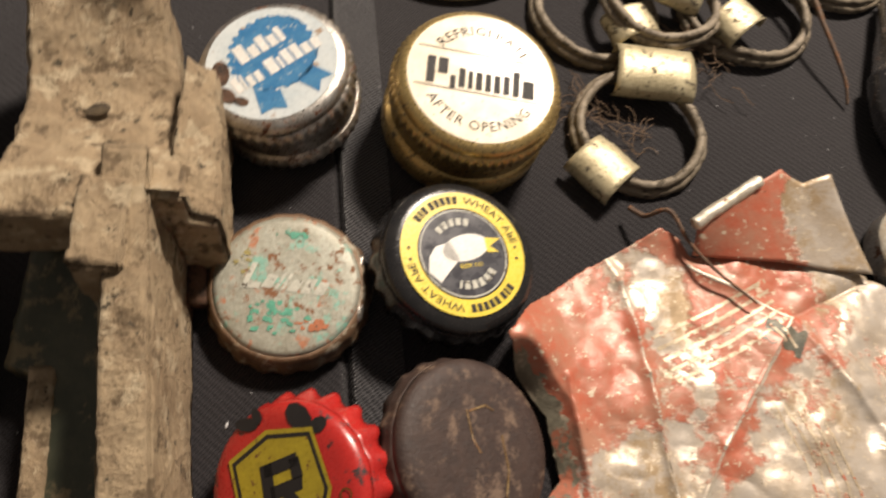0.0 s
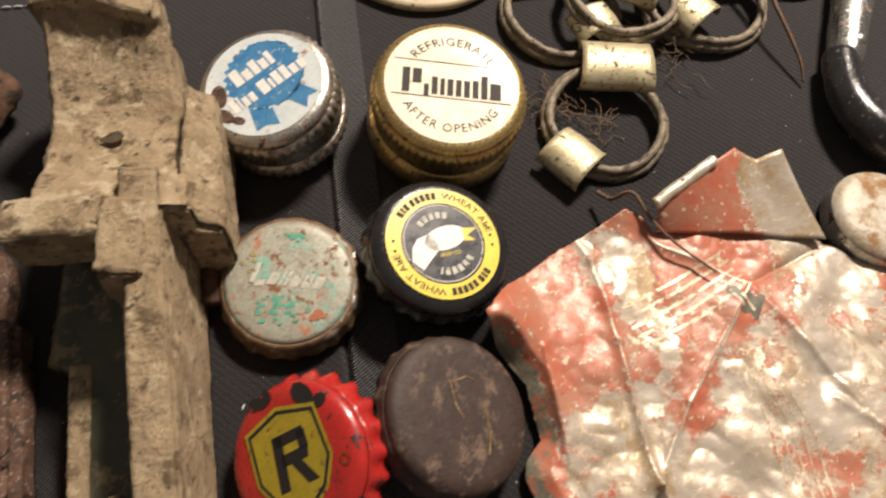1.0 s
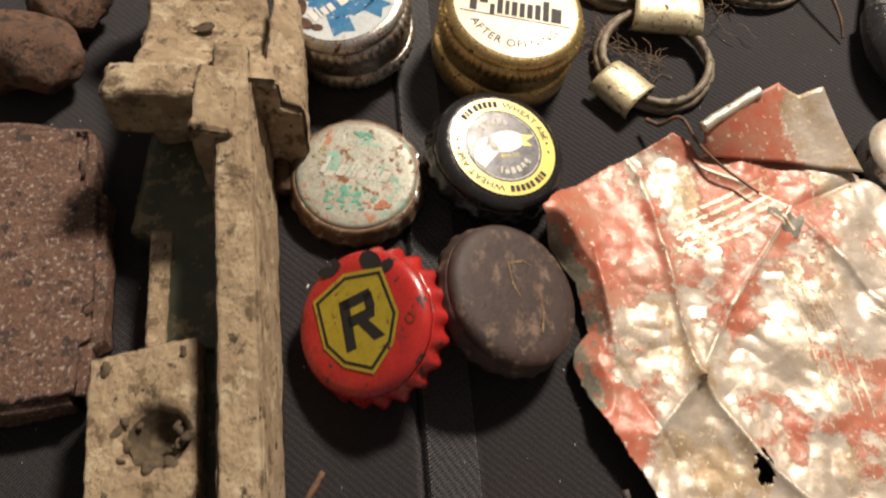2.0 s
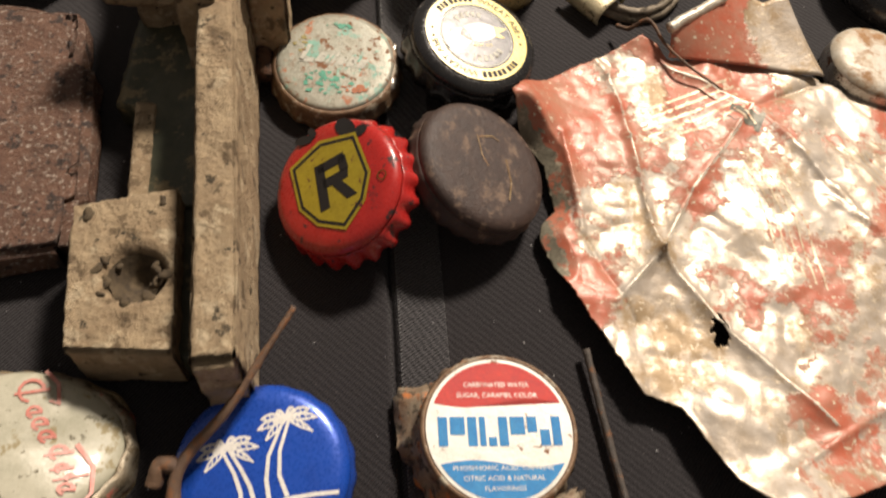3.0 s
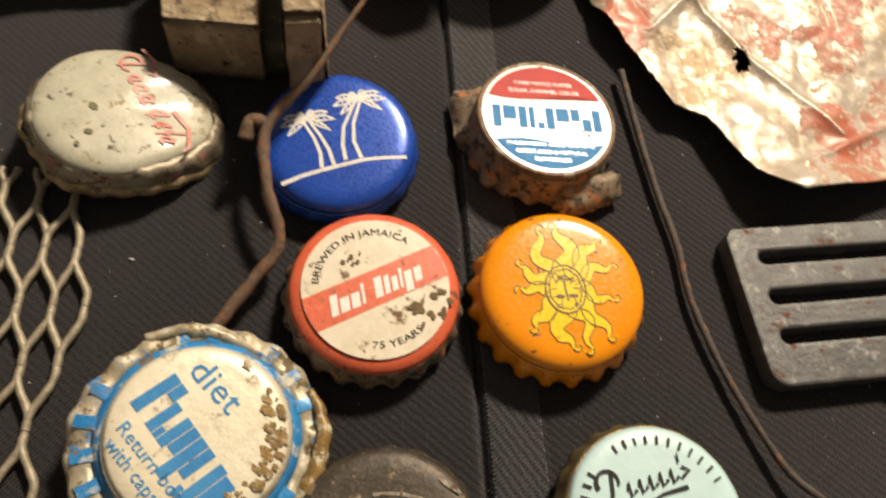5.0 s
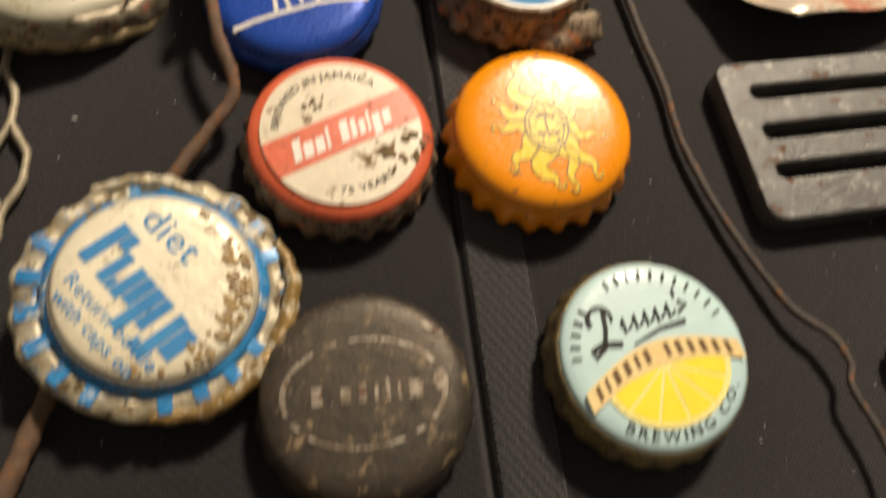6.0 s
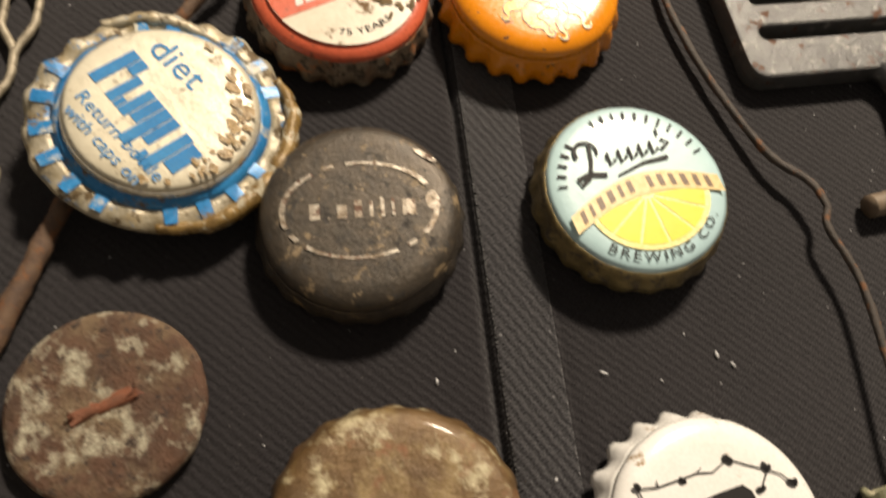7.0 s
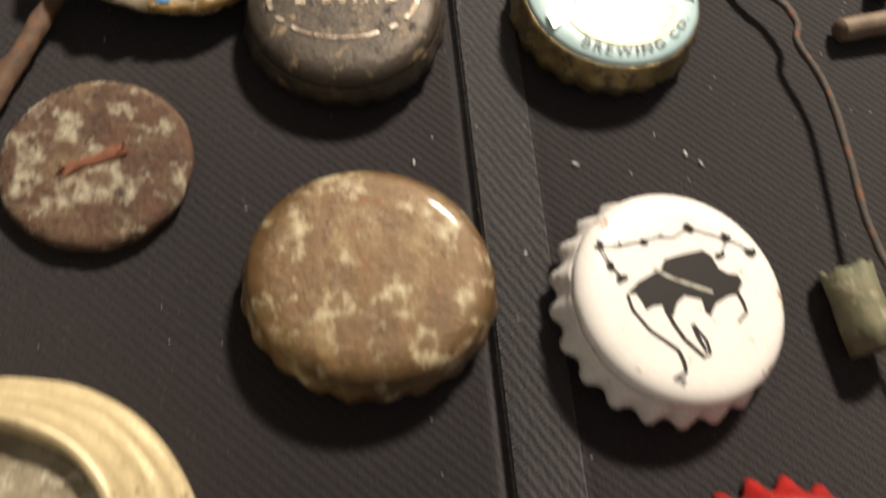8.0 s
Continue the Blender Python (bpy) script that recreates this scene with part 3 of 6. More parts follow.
cloth = thing("tablecloth", "black woven cotton cloth with a sewn seam band", "cloth", kind="structure")
us = [-300, -250, -200, -160] + list(range(-120, -8, 4)) + [-8, -6, -4, -3, -2, -1.4, -1, -0.7, -0.4, -0.15, 0.15, 0.4, 0.7, 1.0]
ue = [9.5, 10, 10.3, 10.6, 11, 11.6, 13, 15, 18] + list(range(21, 130, 4)) + [160, 200, 250, 300]
vs = [-340, -300, -250] + list(range(-220, 170, 4)) + [200, 250, 300]


def sheet(cols, rows, raise_=0.0):
    bm = bmesh.new()
    grid = []
    for y in rows:
        line = []
        for d in cols:
            x = max(-300.0, min(300.0, seam_x(max(-230, min(230, y))) + d))
            line.append(bm.verts.new((x * MM, y * MM, (cloth_z(x, y) + raise_) * MM)))
        grid.append(line)
    for r0, r1 in zip(grid, grid[1:]):
        for i in range(len(cols) - 1):
            bm.faces.new((r0[i], r0[i + 1], r1[i + 1], r1[i]))
    return bm


for nm, cols, mat_, up in (("cloth_panel", us, CLOTH, 0.0), ("cloth_panel", ue, CLOTH, 0.0), ("seam_band", [1.0, 1.5, 3, 4.5, 6, 7.5, 9, 9.5, 9.7], BAND, 0.10)):
    ob = part(nm, sheet(cols, vs, up), mat_, cloth, "ribbed black twill tape" if nm == "seam_band" else "")
    sol = ob.modifiers.new("thickness", "SOLIDIFY")
    sol.thickness, sol.offset = 0.35 * MM, -1
for k in range(34):
    x = -96 + 2.45 * k
    y = 120.8 + 0.115 * (x + 83)
    part("stitch", tube([(x, y, 0.25), (x + 0.9, y + 0.1, 0.55), (x + 1.8, y + 0.2, 0.25)], 0.24, 5), THREAD, cloth)

# ---- bottle caps ----
def screw_cap(name, label, m, R, h, body_mat, ribs, dent=0.0, seed=0.0):
    """A rolled-on aluminium screw cap: rounded top edge, knurled band, thread groove and tear ring."""
    cap = thing(name, label, "screw cap", m, "screw caps on the cloth")
    top = [(0, h), (0.5 * R, h), (0.80 * R, h), (0.87 * R, h - 0.05), (0.93 * R, h - 0.35), (0.97 * R, h - 0.9), (0.985 * R, h - 1.7), (0.985 * R, h - 2.3)]
    knurl = [(0.985 * R, h - 2.3), (1.02 * R, h - 2.7), (1.025 * R, h - 4.0), (1.025 * R, h - 5.4), (0.985 * R, h - 5.9)]
    thread = [(0.985 * R, h - 5.9), (0.95 * R, h - 6.4), (0.99 * R, h - 7.3), (0.945 * R, h - 8.3), (0.985 * R, h - 9.2), (0.95 * R, h - 10.0), (1.0 * R, h - 10.6)]
    ring = [(1.0 * R, h - 10.6), (1.035 * R, h - 11.2), (1.04 * R, 1.0), (1.02 * R, 0.2), (0.98 * R, 0.0)]
    for nm, prof, depth in (("cap_top", top, 0.0), ("knurled_band", knurl, 0.016), ("thread_wall", thread, 0.0), ("tear_ring", ring, 0.012 if dent else 0.004)):
        k_last = len(prof) - 1

        def wob(a, k, r, z, depth=depth, k_last=k_last, nm=nm):
            p = Vector((math.cos(a) * 1.6 + seed, math.sin(a) * 1.6, z * 0.15))
            mid = 0.0 if k in (0, k_last) else 1.0
            rr = r * (1 + depth * mid * math.cos(ribs * a)) * (1 + dent * noise.noise(p) * (0.25 if nm == "cap_top" else 1.0))
            slant = 0.5 * math.sin(a) if nm == "thread_wall" and 0 < k < k_last else 0.0
            return rr * MM, (z + slant + dent * 4 * noise.noise(p * 1.4) * (0.0 if nm == "cap_top" else 0.5)) * MM

        part(nm, lathe([(r, z * MM) if r <= 0 else (r, z) for r, z in prof], ribs * 4, wob), body_mat, cap)
    return cap


# gold screw cap with cream print
cap = screw_cap("screw_cap", "gold screw cap with a cream printed top", cap_pose(11.3, 86.6, 17.7, 0.06, -0.06, -5, 16.5), 15.3, 16.5, GOLD, 60)
printed("printed_top", flat([circle(0, 0, 13.3, n=72)]), CREAM, cap, 16.58, "cream lacquered disc")
printed("name_block", at(bars([(1.5), (1.8, 0.4, 1.0), (1.0, -0.1, 0.4), (1.2, 0.0, 0.72), (0.9, 0.0, 0.68), (1.2, 0.0, 0.68), (1.1, 0.0, 0.68), (1.2, 0.0, 0.68), (1.2, 0.0, 0.72), (1.3, 0.0, 0.95), (2.2, 0.0, 0.68)], 5.6, 0.5), 0, -0.1), INK, cap, 16.66, "black blocks of a printed name")
printed("rule_line", flat([rect(-11.6, 4.5, 11.6, 4.72), rect(-11.8, -3.6, 11.8, -3.38)]), INK, cap, 16.66)
printed("lettering", bent(letters("REFRIGERATE", 2.7, 18.5, 1.1), 9.6, 90), INK, cap, 16.66)
printed("lettering", bent(letters("AFTER OPENING", 2.7, 21.0, 1.1), 10.2, 270, True), INK, cap, 16.66)

# silver screw cap with a blue seal
cap = screw_cap("screw_cap", "dented silver screw cap with a blue printed seal", cap_pose(-25.3, 88.0, 15.9, -0.18, -0.06, 31, 13.5), 13.6, 13.5, SILVER, 44, 0.05, 3.0)
printed("printed_top", flat([circle(0, 0, 11.6, n=64)]), PALEBLUE, cap, 13.58, "pale blue-white printed disc")
printed("seal", flat([[(1.0 + (7.7 + 0.4 * math.cos(26 * a)) * math.cos(a), 1.7 + (7.7 + 0.4 * math.cos(26 * a)) * math.sin(a)) for a in [2 * math.pi * i / 130 for i in range(130)]]]), RIBBON, cap, 13.64)
printed("ribbon_tail", flat([[(-5.2, -3.6), (-1.2, -5.6), (-1.8, -9.9), (-4.0, -8.6), (-6.2, -8.6)], [(2.0, -5.8), (5.6, -4.2), (7.8, -8.2), (5.6, -7.9), (4.2, -10.0)]]), RIBBON, cap, 13.64)
printed("name_block", at(bars([(1.9, 0.0, 1.1), (1.7, 0, 0.7), 1.5, (1.5, 0, 0.7), (1.1, 0, 0.95)], 3.6, 0.35), -0.2, 4.3, 4), WHITEINK, cap, 13.70, "white blocks of a printed name")
printed("name_block", at(bars([(1.3, 0, 1), 0.5, (1.2, 0, 0.7), (1.2, 0, 0.7), (0.6, -1, -0.9), 1.9, (0.7, 0, 0.8), 1.5, 1.5, (1.5, 0, 0.7), (1.5, 0, 0.7)], 3.3, 0.36), 0.6, -0.7, 4), WHITEINK, cap, 13.70, "white blocks of a printed name")
printed("rust_stain", flat([circle(-8.6, 2.6, 2.6, 1.6, 70), circle(-9.6, -2.0, 1.2, 2.0, 20), circle(-8.0, -4.4, 0.8, 1.4, 40)]), RUSTY, cap, 13.72, "brown rust patches")

# black crown with a yellow ring
cap = crown_cap("crown_cap", "glossy black crown cap with a yellow ring print", cap_pose(8.2, 54.8, 11.8, 0.21, -0.05, 14, 7.2), 13.6, 7.2, BLACKCAP, seed=1.0, flare=1.03, amp=0.03)
printed("yellow_ring", flat(ring_band(8.1, 11.0)), YELLOW, cap, 7.52, "yellow printed ring")
printed("inner_face", flat([circle(0, 0, 7.9, n=48)]), NAVYFACE, cap, 7.50)
printed("inner_line", flat(ring_band(7.5, 7.75)), FADEDWHITE, cap, 7.56)
for mid in (60, 240):
    printed("lettering", bent(letters("WHEAT ALE", 1.9, 12.0), 9.55, mid - 20), INK, cap, 7.60)
    printed("name_block", bent(bars([0.8, 0.5, 0.8, 0.01, 0.8, 0.8, 0.8, 0.8, 0.8], 1.4, 0.35), 9.55, mid + 50), INK, cap, 7.60, "black blocks of a printed name")
printed("dots", flat([circle(9.55 * math.cos(radians(a)), 9.55 * math.sin(radians(a)), 0.28) for a in (-12, 0, 12, 168, 180, 192)]), INK, cap, 7.60)
printed("emblem", flat([circle(0.6, 0.9, 4.3, 2.3, 8), [(-6.9, -2.6), (-5.2, -4.6), (-3.4, -3.0), (-1.0, -1.0), (-2.0, 2.2), (-4.8, 1.6), (-6.2, 0.0)]]), WHITEINK, cap, 7.58, "plain white rounded emblem")
printed("emblem_tip", flat([[(4.3, 2.3), (7.3, 1.9), (5.0, 0.7), (6.4, -0.5), (4.2, -0.3)]]), YELLOW, cap, 7.59, "yellow pointed emblem tip")
printed("name_block", bent(bars([0.9, 0.9, 0.9, 0.9, 0.9], 1.3, 0.45), 5.6, 100), FADEDWHITE, cap, 7.6, "pale blocks of a printed name")
printed("name_block", bent(bars([0.4, 0.9, 0.9, 0.9, 0.9, 0.9], 1.4, 0.45), 5.6, 285, True), FADEDWHITE, cap, 7.6, "pale blocks of a printed name")
printed("lettering", at(letters("BEER CO.", 1.0, 4.2), 0.9, -2.3), YELLOW, cap, 7.6)

# worn grey-green cap with raised lettering
cap = crown_cap("crown_cap", "worn grey-green crown cap with rusted rim and a chipped edge", cap_pose(-20.4, 50.1, 7.0, -0.04, -0.09, -2, 6.0), 13.2, 6.0, LATMAT, seed=5.0, flare=0.94, amp=0.02, dent=0.02, skirt_material=LATRIM, split=5)
printed("relief_block", at(bars([(0.9), (2.2, 0, 0.25)], 4.4, -0.2), -5.2, 1.2, 0, 0.35), FADEDWHITE, cap, 6.3, "raised pale letter block")
printed("relief_block", at(bars([(1.6, 0, 0.8), (0.5, 0, 1), (0.5, 0, 1), (1.6, 0, 0.7), (1.5, 0, 0.9), (1.6, 0, 0.8)], 3.0, 0.55), 1.6, 0.2, -6, 0.35), FADEDWHITE, cap, 6.3, "raised pale letter blocks")
rg = random.Random(9)
for cx, cy, sx, sy, count, mat_, lab in ((0.6, 8.8, 2.4, 0.7, 12, "teal", "teal paint flakes"), (-2.0, -5.0, 4.0, 2.2, 42, "teal", "teal paint flakes"), (4.0, -6.6, 2.0, 1.0, 16, "orange", "orange paint flakes"), (-7.0, 3.8, 1.6, 2.4, 12, "ochre", "ochre paint flakes")):
    tone = {"teal": (0.10, 0.36, 0.25), "orange": (0.50, 0.17, 0.07), "ochre": (0.36, 0.30, 0.10)}[mat_]
    bm = bmesh.new()
    for k in range(count):
        x, y, q = rg.gauss(cx, sx * 0.6), rg.gauss(cy, sy * 0.6), rg.uniform(0.15, 0.55)
        if math.hypot(x, y) > 10.6:
            continue
        bm.faces.new([bm.verts.new(((x + q * math.cos(e) * rg.uniform(0.7, 2.0)) * MM, (y + q * math.sin(e) * rg.uniform(0.5, 1.2)) * MM, 0.0008 * MM * k)) for e in [2 * math.pi * i / 8 for i in range(8)]])
    printed("flaked_paint", bm, aged(mat_ + "_flakes", tone, tuple(c * 0.7 for c in tone), (), 0.5, 0, 0.3, 400.0), cap, 6.26, lab)
bm = bmesh.new()
for k, (x, y, r) in enumerate(((11.6, 4.6, 1.5), (12.0, 2.0, 1.1), (12.2, -0.6, 0.9), (11.8, -3.6, 1.7))):
    bmesh.ops.create_icosphere(bm, subdivisions=2, radius=r * MM, matrix=Matrix.Translation((x * MM, y * MM, 4.6 * MM)) @ Matrix.Diagonal((0.55, 1.1, 0.5, 1)))
part("chipped_edge", rough_up(bm, 0.0003, 700), SILVER, cap, "bare bright metal at the chip")

# red crown with mustard shield
cap = crown_cap("crown_cap", "scratched red crown cap with a mustard shield", cap_pose(-18.2, 16.5, 12.6, -0.58, -0.26, 18, 6.0), 12.9, 6.0, REDCAP, seed=2.0, flare=1.08, amp=0.045)
shield = [(-6.6, 6.4), (0, 8.3), (6.6, 6.4), (7.0, -1.5), (4.6, -5.6), (0, -8.6), (-4.6, -5.6), (-7.0, -1.5)]
printed("shield_edge", flat([[(x * 1.10, y * 1.10) for x, y in shield]]), SHIELD, cap, 6.30)
printed("shield_line", flat([[(x * 1.02, y * 1.02) for x, y in shield]]), INK, cap, 6.34)
printed("shield", flat([[(x * 0.94, y * 0.94) for x, y in shield]]), SHIELD, cap, 6.38, "mustard yellow printed shield")
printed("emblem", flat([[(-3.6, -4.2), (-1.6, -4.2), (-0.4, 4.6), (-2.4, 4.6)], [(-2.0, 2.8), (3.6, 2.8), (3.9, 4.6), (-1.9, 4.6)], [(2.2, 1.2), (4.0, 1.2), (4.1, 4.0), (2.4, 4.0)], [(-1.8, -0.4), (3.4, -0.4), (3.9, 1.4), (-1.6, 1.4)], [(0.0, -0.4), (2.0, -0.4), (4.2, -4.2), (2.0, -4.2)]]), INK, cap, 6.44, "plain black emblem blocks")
printed("chipped_paint", flat([circle(5.6, 9.0, 1.7, 2.6, 30, 9), circle(8.2, 7.0, 1.5, 1.1, 10, 8), circle(-3.0, 11.0, 1.0, 2.2, 70, 9), circle(-1.0, 11.6, 0.8, 1.4, 20, 7)]), INK, cap, 6.22, "black chips in the red paint", fn=lambda r: -max(0.0, r - 10.5) * 0.14)
mark = printed("mark", flat(ring_band(0.7, 0.95, 0, 360, 16)), BROWNINK, cap, 6.24)
mark.location = (9.4 * MM, -3.2 * MM, 0)

# chocolate brown rusted crown
cap = crown_cap("crown_cap", "chocolate brown rusted crown cap lying tilted", cap_pose(9.7, 23.2, 12.6, 0.48, 0.0, 0, 6.4), 13.7, 6.4, BROWNCAP, seed=8.0, flare=1.0, dent=0.02, amp=0.02)
printed("scratch", flat(stroke([(-2, 5), (1, 6.2), (2.6, 5.6)], 0.35) + stroke([(-2.4, 5.2), (-1.4, 1.0), (0.0, -1.0)], 0.3) + stroke([(4, 2), (5, -3), (4.4, -7)], 0.35)), BROWNTIN, cap, 6.72, "faint worn lines")

# blue crown with palms
cap = crown_cap("crown_cap", "bright blue crown cap with a white palm print", cap_pose(-25.6, -32.2, 7.0, -0.01, -0.05, 16, 6.2), 13.6, 6.2, BLUECAP, seed=4.0, flare=1.0, amp=0.012)
palms = stroke([(-10.9, -7.0), (-7.2, -6.2), (-3.5, -5.8), (3.3, -5.3), (7.0, -5.6), (10.7, -6.2)], 0.75, 0.6)
for left, right, top in (([(-3.8, -5.4), (-3.5, -2.6), (-4.0, 0.4), (-5.2, 4.0)], [(-1.7, -5.3), (-2.0, -2.2), (-2.9, 0.8), (-4.3, 4.2)], (-4.6, 4.2)), ([(0.4, -4.8), (0.5, -1.8), (1.4, 1.6), (4.6, 6.6)], [(3.1, -4.9), (2.5, -1.6), (3.2, 2.0), (5.4, 6.4)], (5.0, 6.6))):
    palms += stroke(left, 0.7, 0.5) + stroke(right, 0.7, 0.5)
    for a, length in ((172, 4.6), (146, 4.6), (112, 3.4), (66, 3.6), (34, 4.6), (6, 4.8), (205, 4.0), (-30, 4.2)):
        c = math.cos(radians(a))
        pts = [(top[0] + length * q * c, top[1] + length * q * math.sin(radians(a)) * 0.8 + 2.2 * q - 3.4 * q * q) for q in (0, 0.2, 0.4, 0.6, 0.8, 1.0)]
        palms += stroke(pts, 0.55, 0.3)
        low = [(x + 0.1, y - 1.1 * math.sin(math.pi * min(1.0, 0.2 * i))) for i, (x, y) in enumerate(pts)]
        palms += stroke(low, 0.4, 0.25)
        for (x0, y0), (x1, y1) in zip(pts[1:5], low[1:5]):
            palms += stroke([(x0, y0), (x1 + 0.3 * (1 if c > 0 else -1), y1 - 0.25)], 0.22)
printed("palm_print", flat(palms), WHITEINK, cap, 6.54, "white palm line drawing", fn=lambda r: -0.004 * r * r * 0.5)

# crushed crown with red, white and blue face
cap = crown_cap("crown_cap", "crushed rusty crown cap with red, white and blue print", cap_pose(11.3, -25.0, 7.4, 0.04, 0.07, 3, 7.0), 13.0, 7.0, PEPSKIRT, seed=9.0, flare=1.10, dent=0.07, amp=0.03, split=6)
printed("enamel_face", flat([circle(0, 0, 12.0, n=64)]), PEPFACE, cap, 7.34, "white enamel face")


def segment(R, y0, y1, bow=0.0, n=24):
    """The part of a disc between two heights, its lower edge bowed."""
    xa = math.sqrt(R * R - y0 * y0)
    low = [(-xa + 2 * xa * i / n, y0 + bow * math.sin(2 * math.pi * i / n)) for i in range(n + 1)]
    a0 = math.atan2(y0, xa)
    if y1 >= R:
        top = [(R * math.cos(a0 + (math.pi - 2 * a0) * i / n), R * math.sin(a0 + (math.pi - 2 * a0) * i / n)) for i in range(1, n)]
    else:
        top = []
    return low + top


printed("red_field", flat([segment(11.4, 4.3, 99, -0.7)]), REDINK, cap, 7.40, "red printed field")
printed("blue_field", at(flat([segment(11.4, 5.6, 99, 0.6)]), 0, 0, 180), BLUEINK, cap, 7.40, "blue printed field")
printed("name_block", at(bars([1.5, (2.4, 0.38, 1.0), 1.5, (1.0, 0, 1), (1.3, 0, 0.3), 1.5, (2.4, 0.38, 1.0), (1.6, 0.45, 1), (1.6, 0, 0.55), 1.5], 4.8, 0.42), 0.0, -0.4), BLUEINK, cap, 7.42, "blue blocks of a printed name")
printed("lettering", at(letters("CARBONATED WATER", 1.15, 11.0), 0, 7.4), PEPFACE, cap, 7.46)
printed("lettering", at(letters("SUGAR, CARAMEL COLOR", 1.15, 13.5), 0, 5.6), PEPFACE, cap, 7.46)
printed("lettering", at(letters("PHOSPHORIC ACID, CAFFEINE", 1.05, 16.0), 0, -6.3), PEPFACE, cap, 7.46)
printed("lettering", at(letters("CITRIC ACID & NATURAL", 1.05, 13.0), 0, -7.9), PEPFACE, cap, 7.46)
printed("lettering", at(letters("FLAVORINGS", 1.05, 6.5), 0, -9.5), PEPFACE, cap, 7.46)
bm = lathe([(12.0, 7.1), (12.35, 7.45), (12.8, 7.3), (13.0, 6.6)], 96, lambda a, k, r, z: (r * MM, z * MM))
part("face_rim", bm, LATRIM, cap, "tan rusted rim round the face")
bm = box_grid(lambda u, v, w: ((-16.5 + 6.5 * u) * MM, (-3.0 + 12 * v) * MM, (0.3 + (1.5 + 4.2 * u) * w) * MM), 6, 8, 3, 0.5)
part("bent_skirt", rough_up(bm, 0.0008, 260, 3.0), PEPSKIRT, cap, "folded out rusty skirt")
bm = box_grid(lambda u, v, w: ((1.0 + 13.0 * u) * MM, (-16.6 + 5.5 * v + 3.2 * u * u) * MM, (0.3 + (1.2 + 4.0 * v) * w) * MM), 10, 6, 3, 0.5)
part("bent_skirt", rough_up(bm, 0.0009, 260, 6.0), PEPSKIRT, cap, "folded out rusty skirt")

# bent white cap with faded red script
cap = crown_cap("crown_cap", "bent white crown cap with faded red script", cap_pose(-62.0, -31.0, 9.0, 0.20, 0.06, -58, 7.2), 13.0, 7.2, COKEFACE, seed=12.0, flare=1.03, dent=0.05, amp=0.012, skirt_material=COKESKIRT, split=7)
script = []
for x, w, lo, hi in ((-6.2, 2.6, -1.2, 2.6), (-3.4, 1.3, -0.8, 0.9), (-1.7, 1.3, -0.8, 0.9), (0.0, 1.2, -0.8, 0.9), (2.2, 1.4, -0.9, 1.8), (4.2, 1.0, -0.8, 1.4), (5.6, 0.7, -0.8, 2.4), (7.0, 1.3, -0.8, 1.0)):
    mid = (lo + hi) / 2
    script += stroke(arc_pts(x, mid + 5.0, w * 0.55, 60, 330, 8), 0.45, 0.35)
    script += stroke([(x + w * 0.3, 5.0 + hi), (x - w * 0.15, 5.0 + lo)], 0.45, 0.3)
script += stroke([(-8.0, 8.0), (-5.6, 8.6), (-3.0, 7.6), (-4.0, 7.0)], 0.5, 0.35)
script += stroke([(2.0, 7.2), (5.0, 7.9), (8.4, 7.2), (9.2, 6.4)], 0.5, 0.3)
printed("script_mark", at(flat([[(x * 1.22, y * 1.22 - 1.4) for x, y in q] for q in script]), 0, 0), FADEDRED, cap, 7.54, "faded red flourish in place of a name")
for nm, prof, mat_, lab in (("folded_rim", [(12.7, 6.3), (13.5, 5.7), (14.1, 4.8), (13.9, 3.9), (14.6, 3.3)], COKESKIRT, "crumpled gilded rim with red streaks"), ("lower_rim", [(14.5, 3.4), (15.2, 2.8), (15.4, 1.9), (14.8, 1.0), (14.2, 0.4)], COKEGILT, "dull gilded lower rim")):
    bm = lathe(prof, 168, lambda a, k, r, z: (r * (0.95 + 0.07 * max(0.0, math.cos(a - 1.0)) ** 1.6 + 0.012 * math.cos(21 * a) + 0.05 * noise.noise(Vector((math.cos(a) * 2, math.sin(a) * 2, k * 0.2)))) * MM, (z + 0.5 * noise.noise(Vector((math.cos(a) * 2.5, math.sin(a) * 2.5, 7)))) * MM))
    ob = part(nm, bm, mat_, cap, lab)
    sol = ob.modifiers.new("thickness", "SOLIDIFY")
    sol.thickness, sol.offset = 0.3 * MM, -1
for ob in [o for o in cap.children_recursive]:
    # the cap is squeezed to a point on one side
    for v in ob.data.vertices:
        turn_, far = math.atan2(v.co.y, v.co.x), min(1.0, math.hypot(v.co.x, v.co.y) / (12 * MM))
        k = 1 + far * (0.24 * max(0.0, math.cos(turn_ - 1.25)) ** 4 - 0.05 * max(0.0, math.cos(turn_ - 0.35)) ** 3)
        v.co.x, v.co.y = v.co.x * k, v.co.y * k
        v.co.z -= 2.2 * MM * far * max(0.0, math.cos(turn_ - 1.25)) ** 6
printed("dirt_spot", flat([circle(-1.0, -3.2, 0.9, 0.6, 20, 9), circle(3.4, -5.6, 0.7, 0.5, 60, 8), circle(5.0, -8.0, 0.5, 0.4, 0, 8)]), COKEDIRT, cap, 7.60, "olive dirt spots")

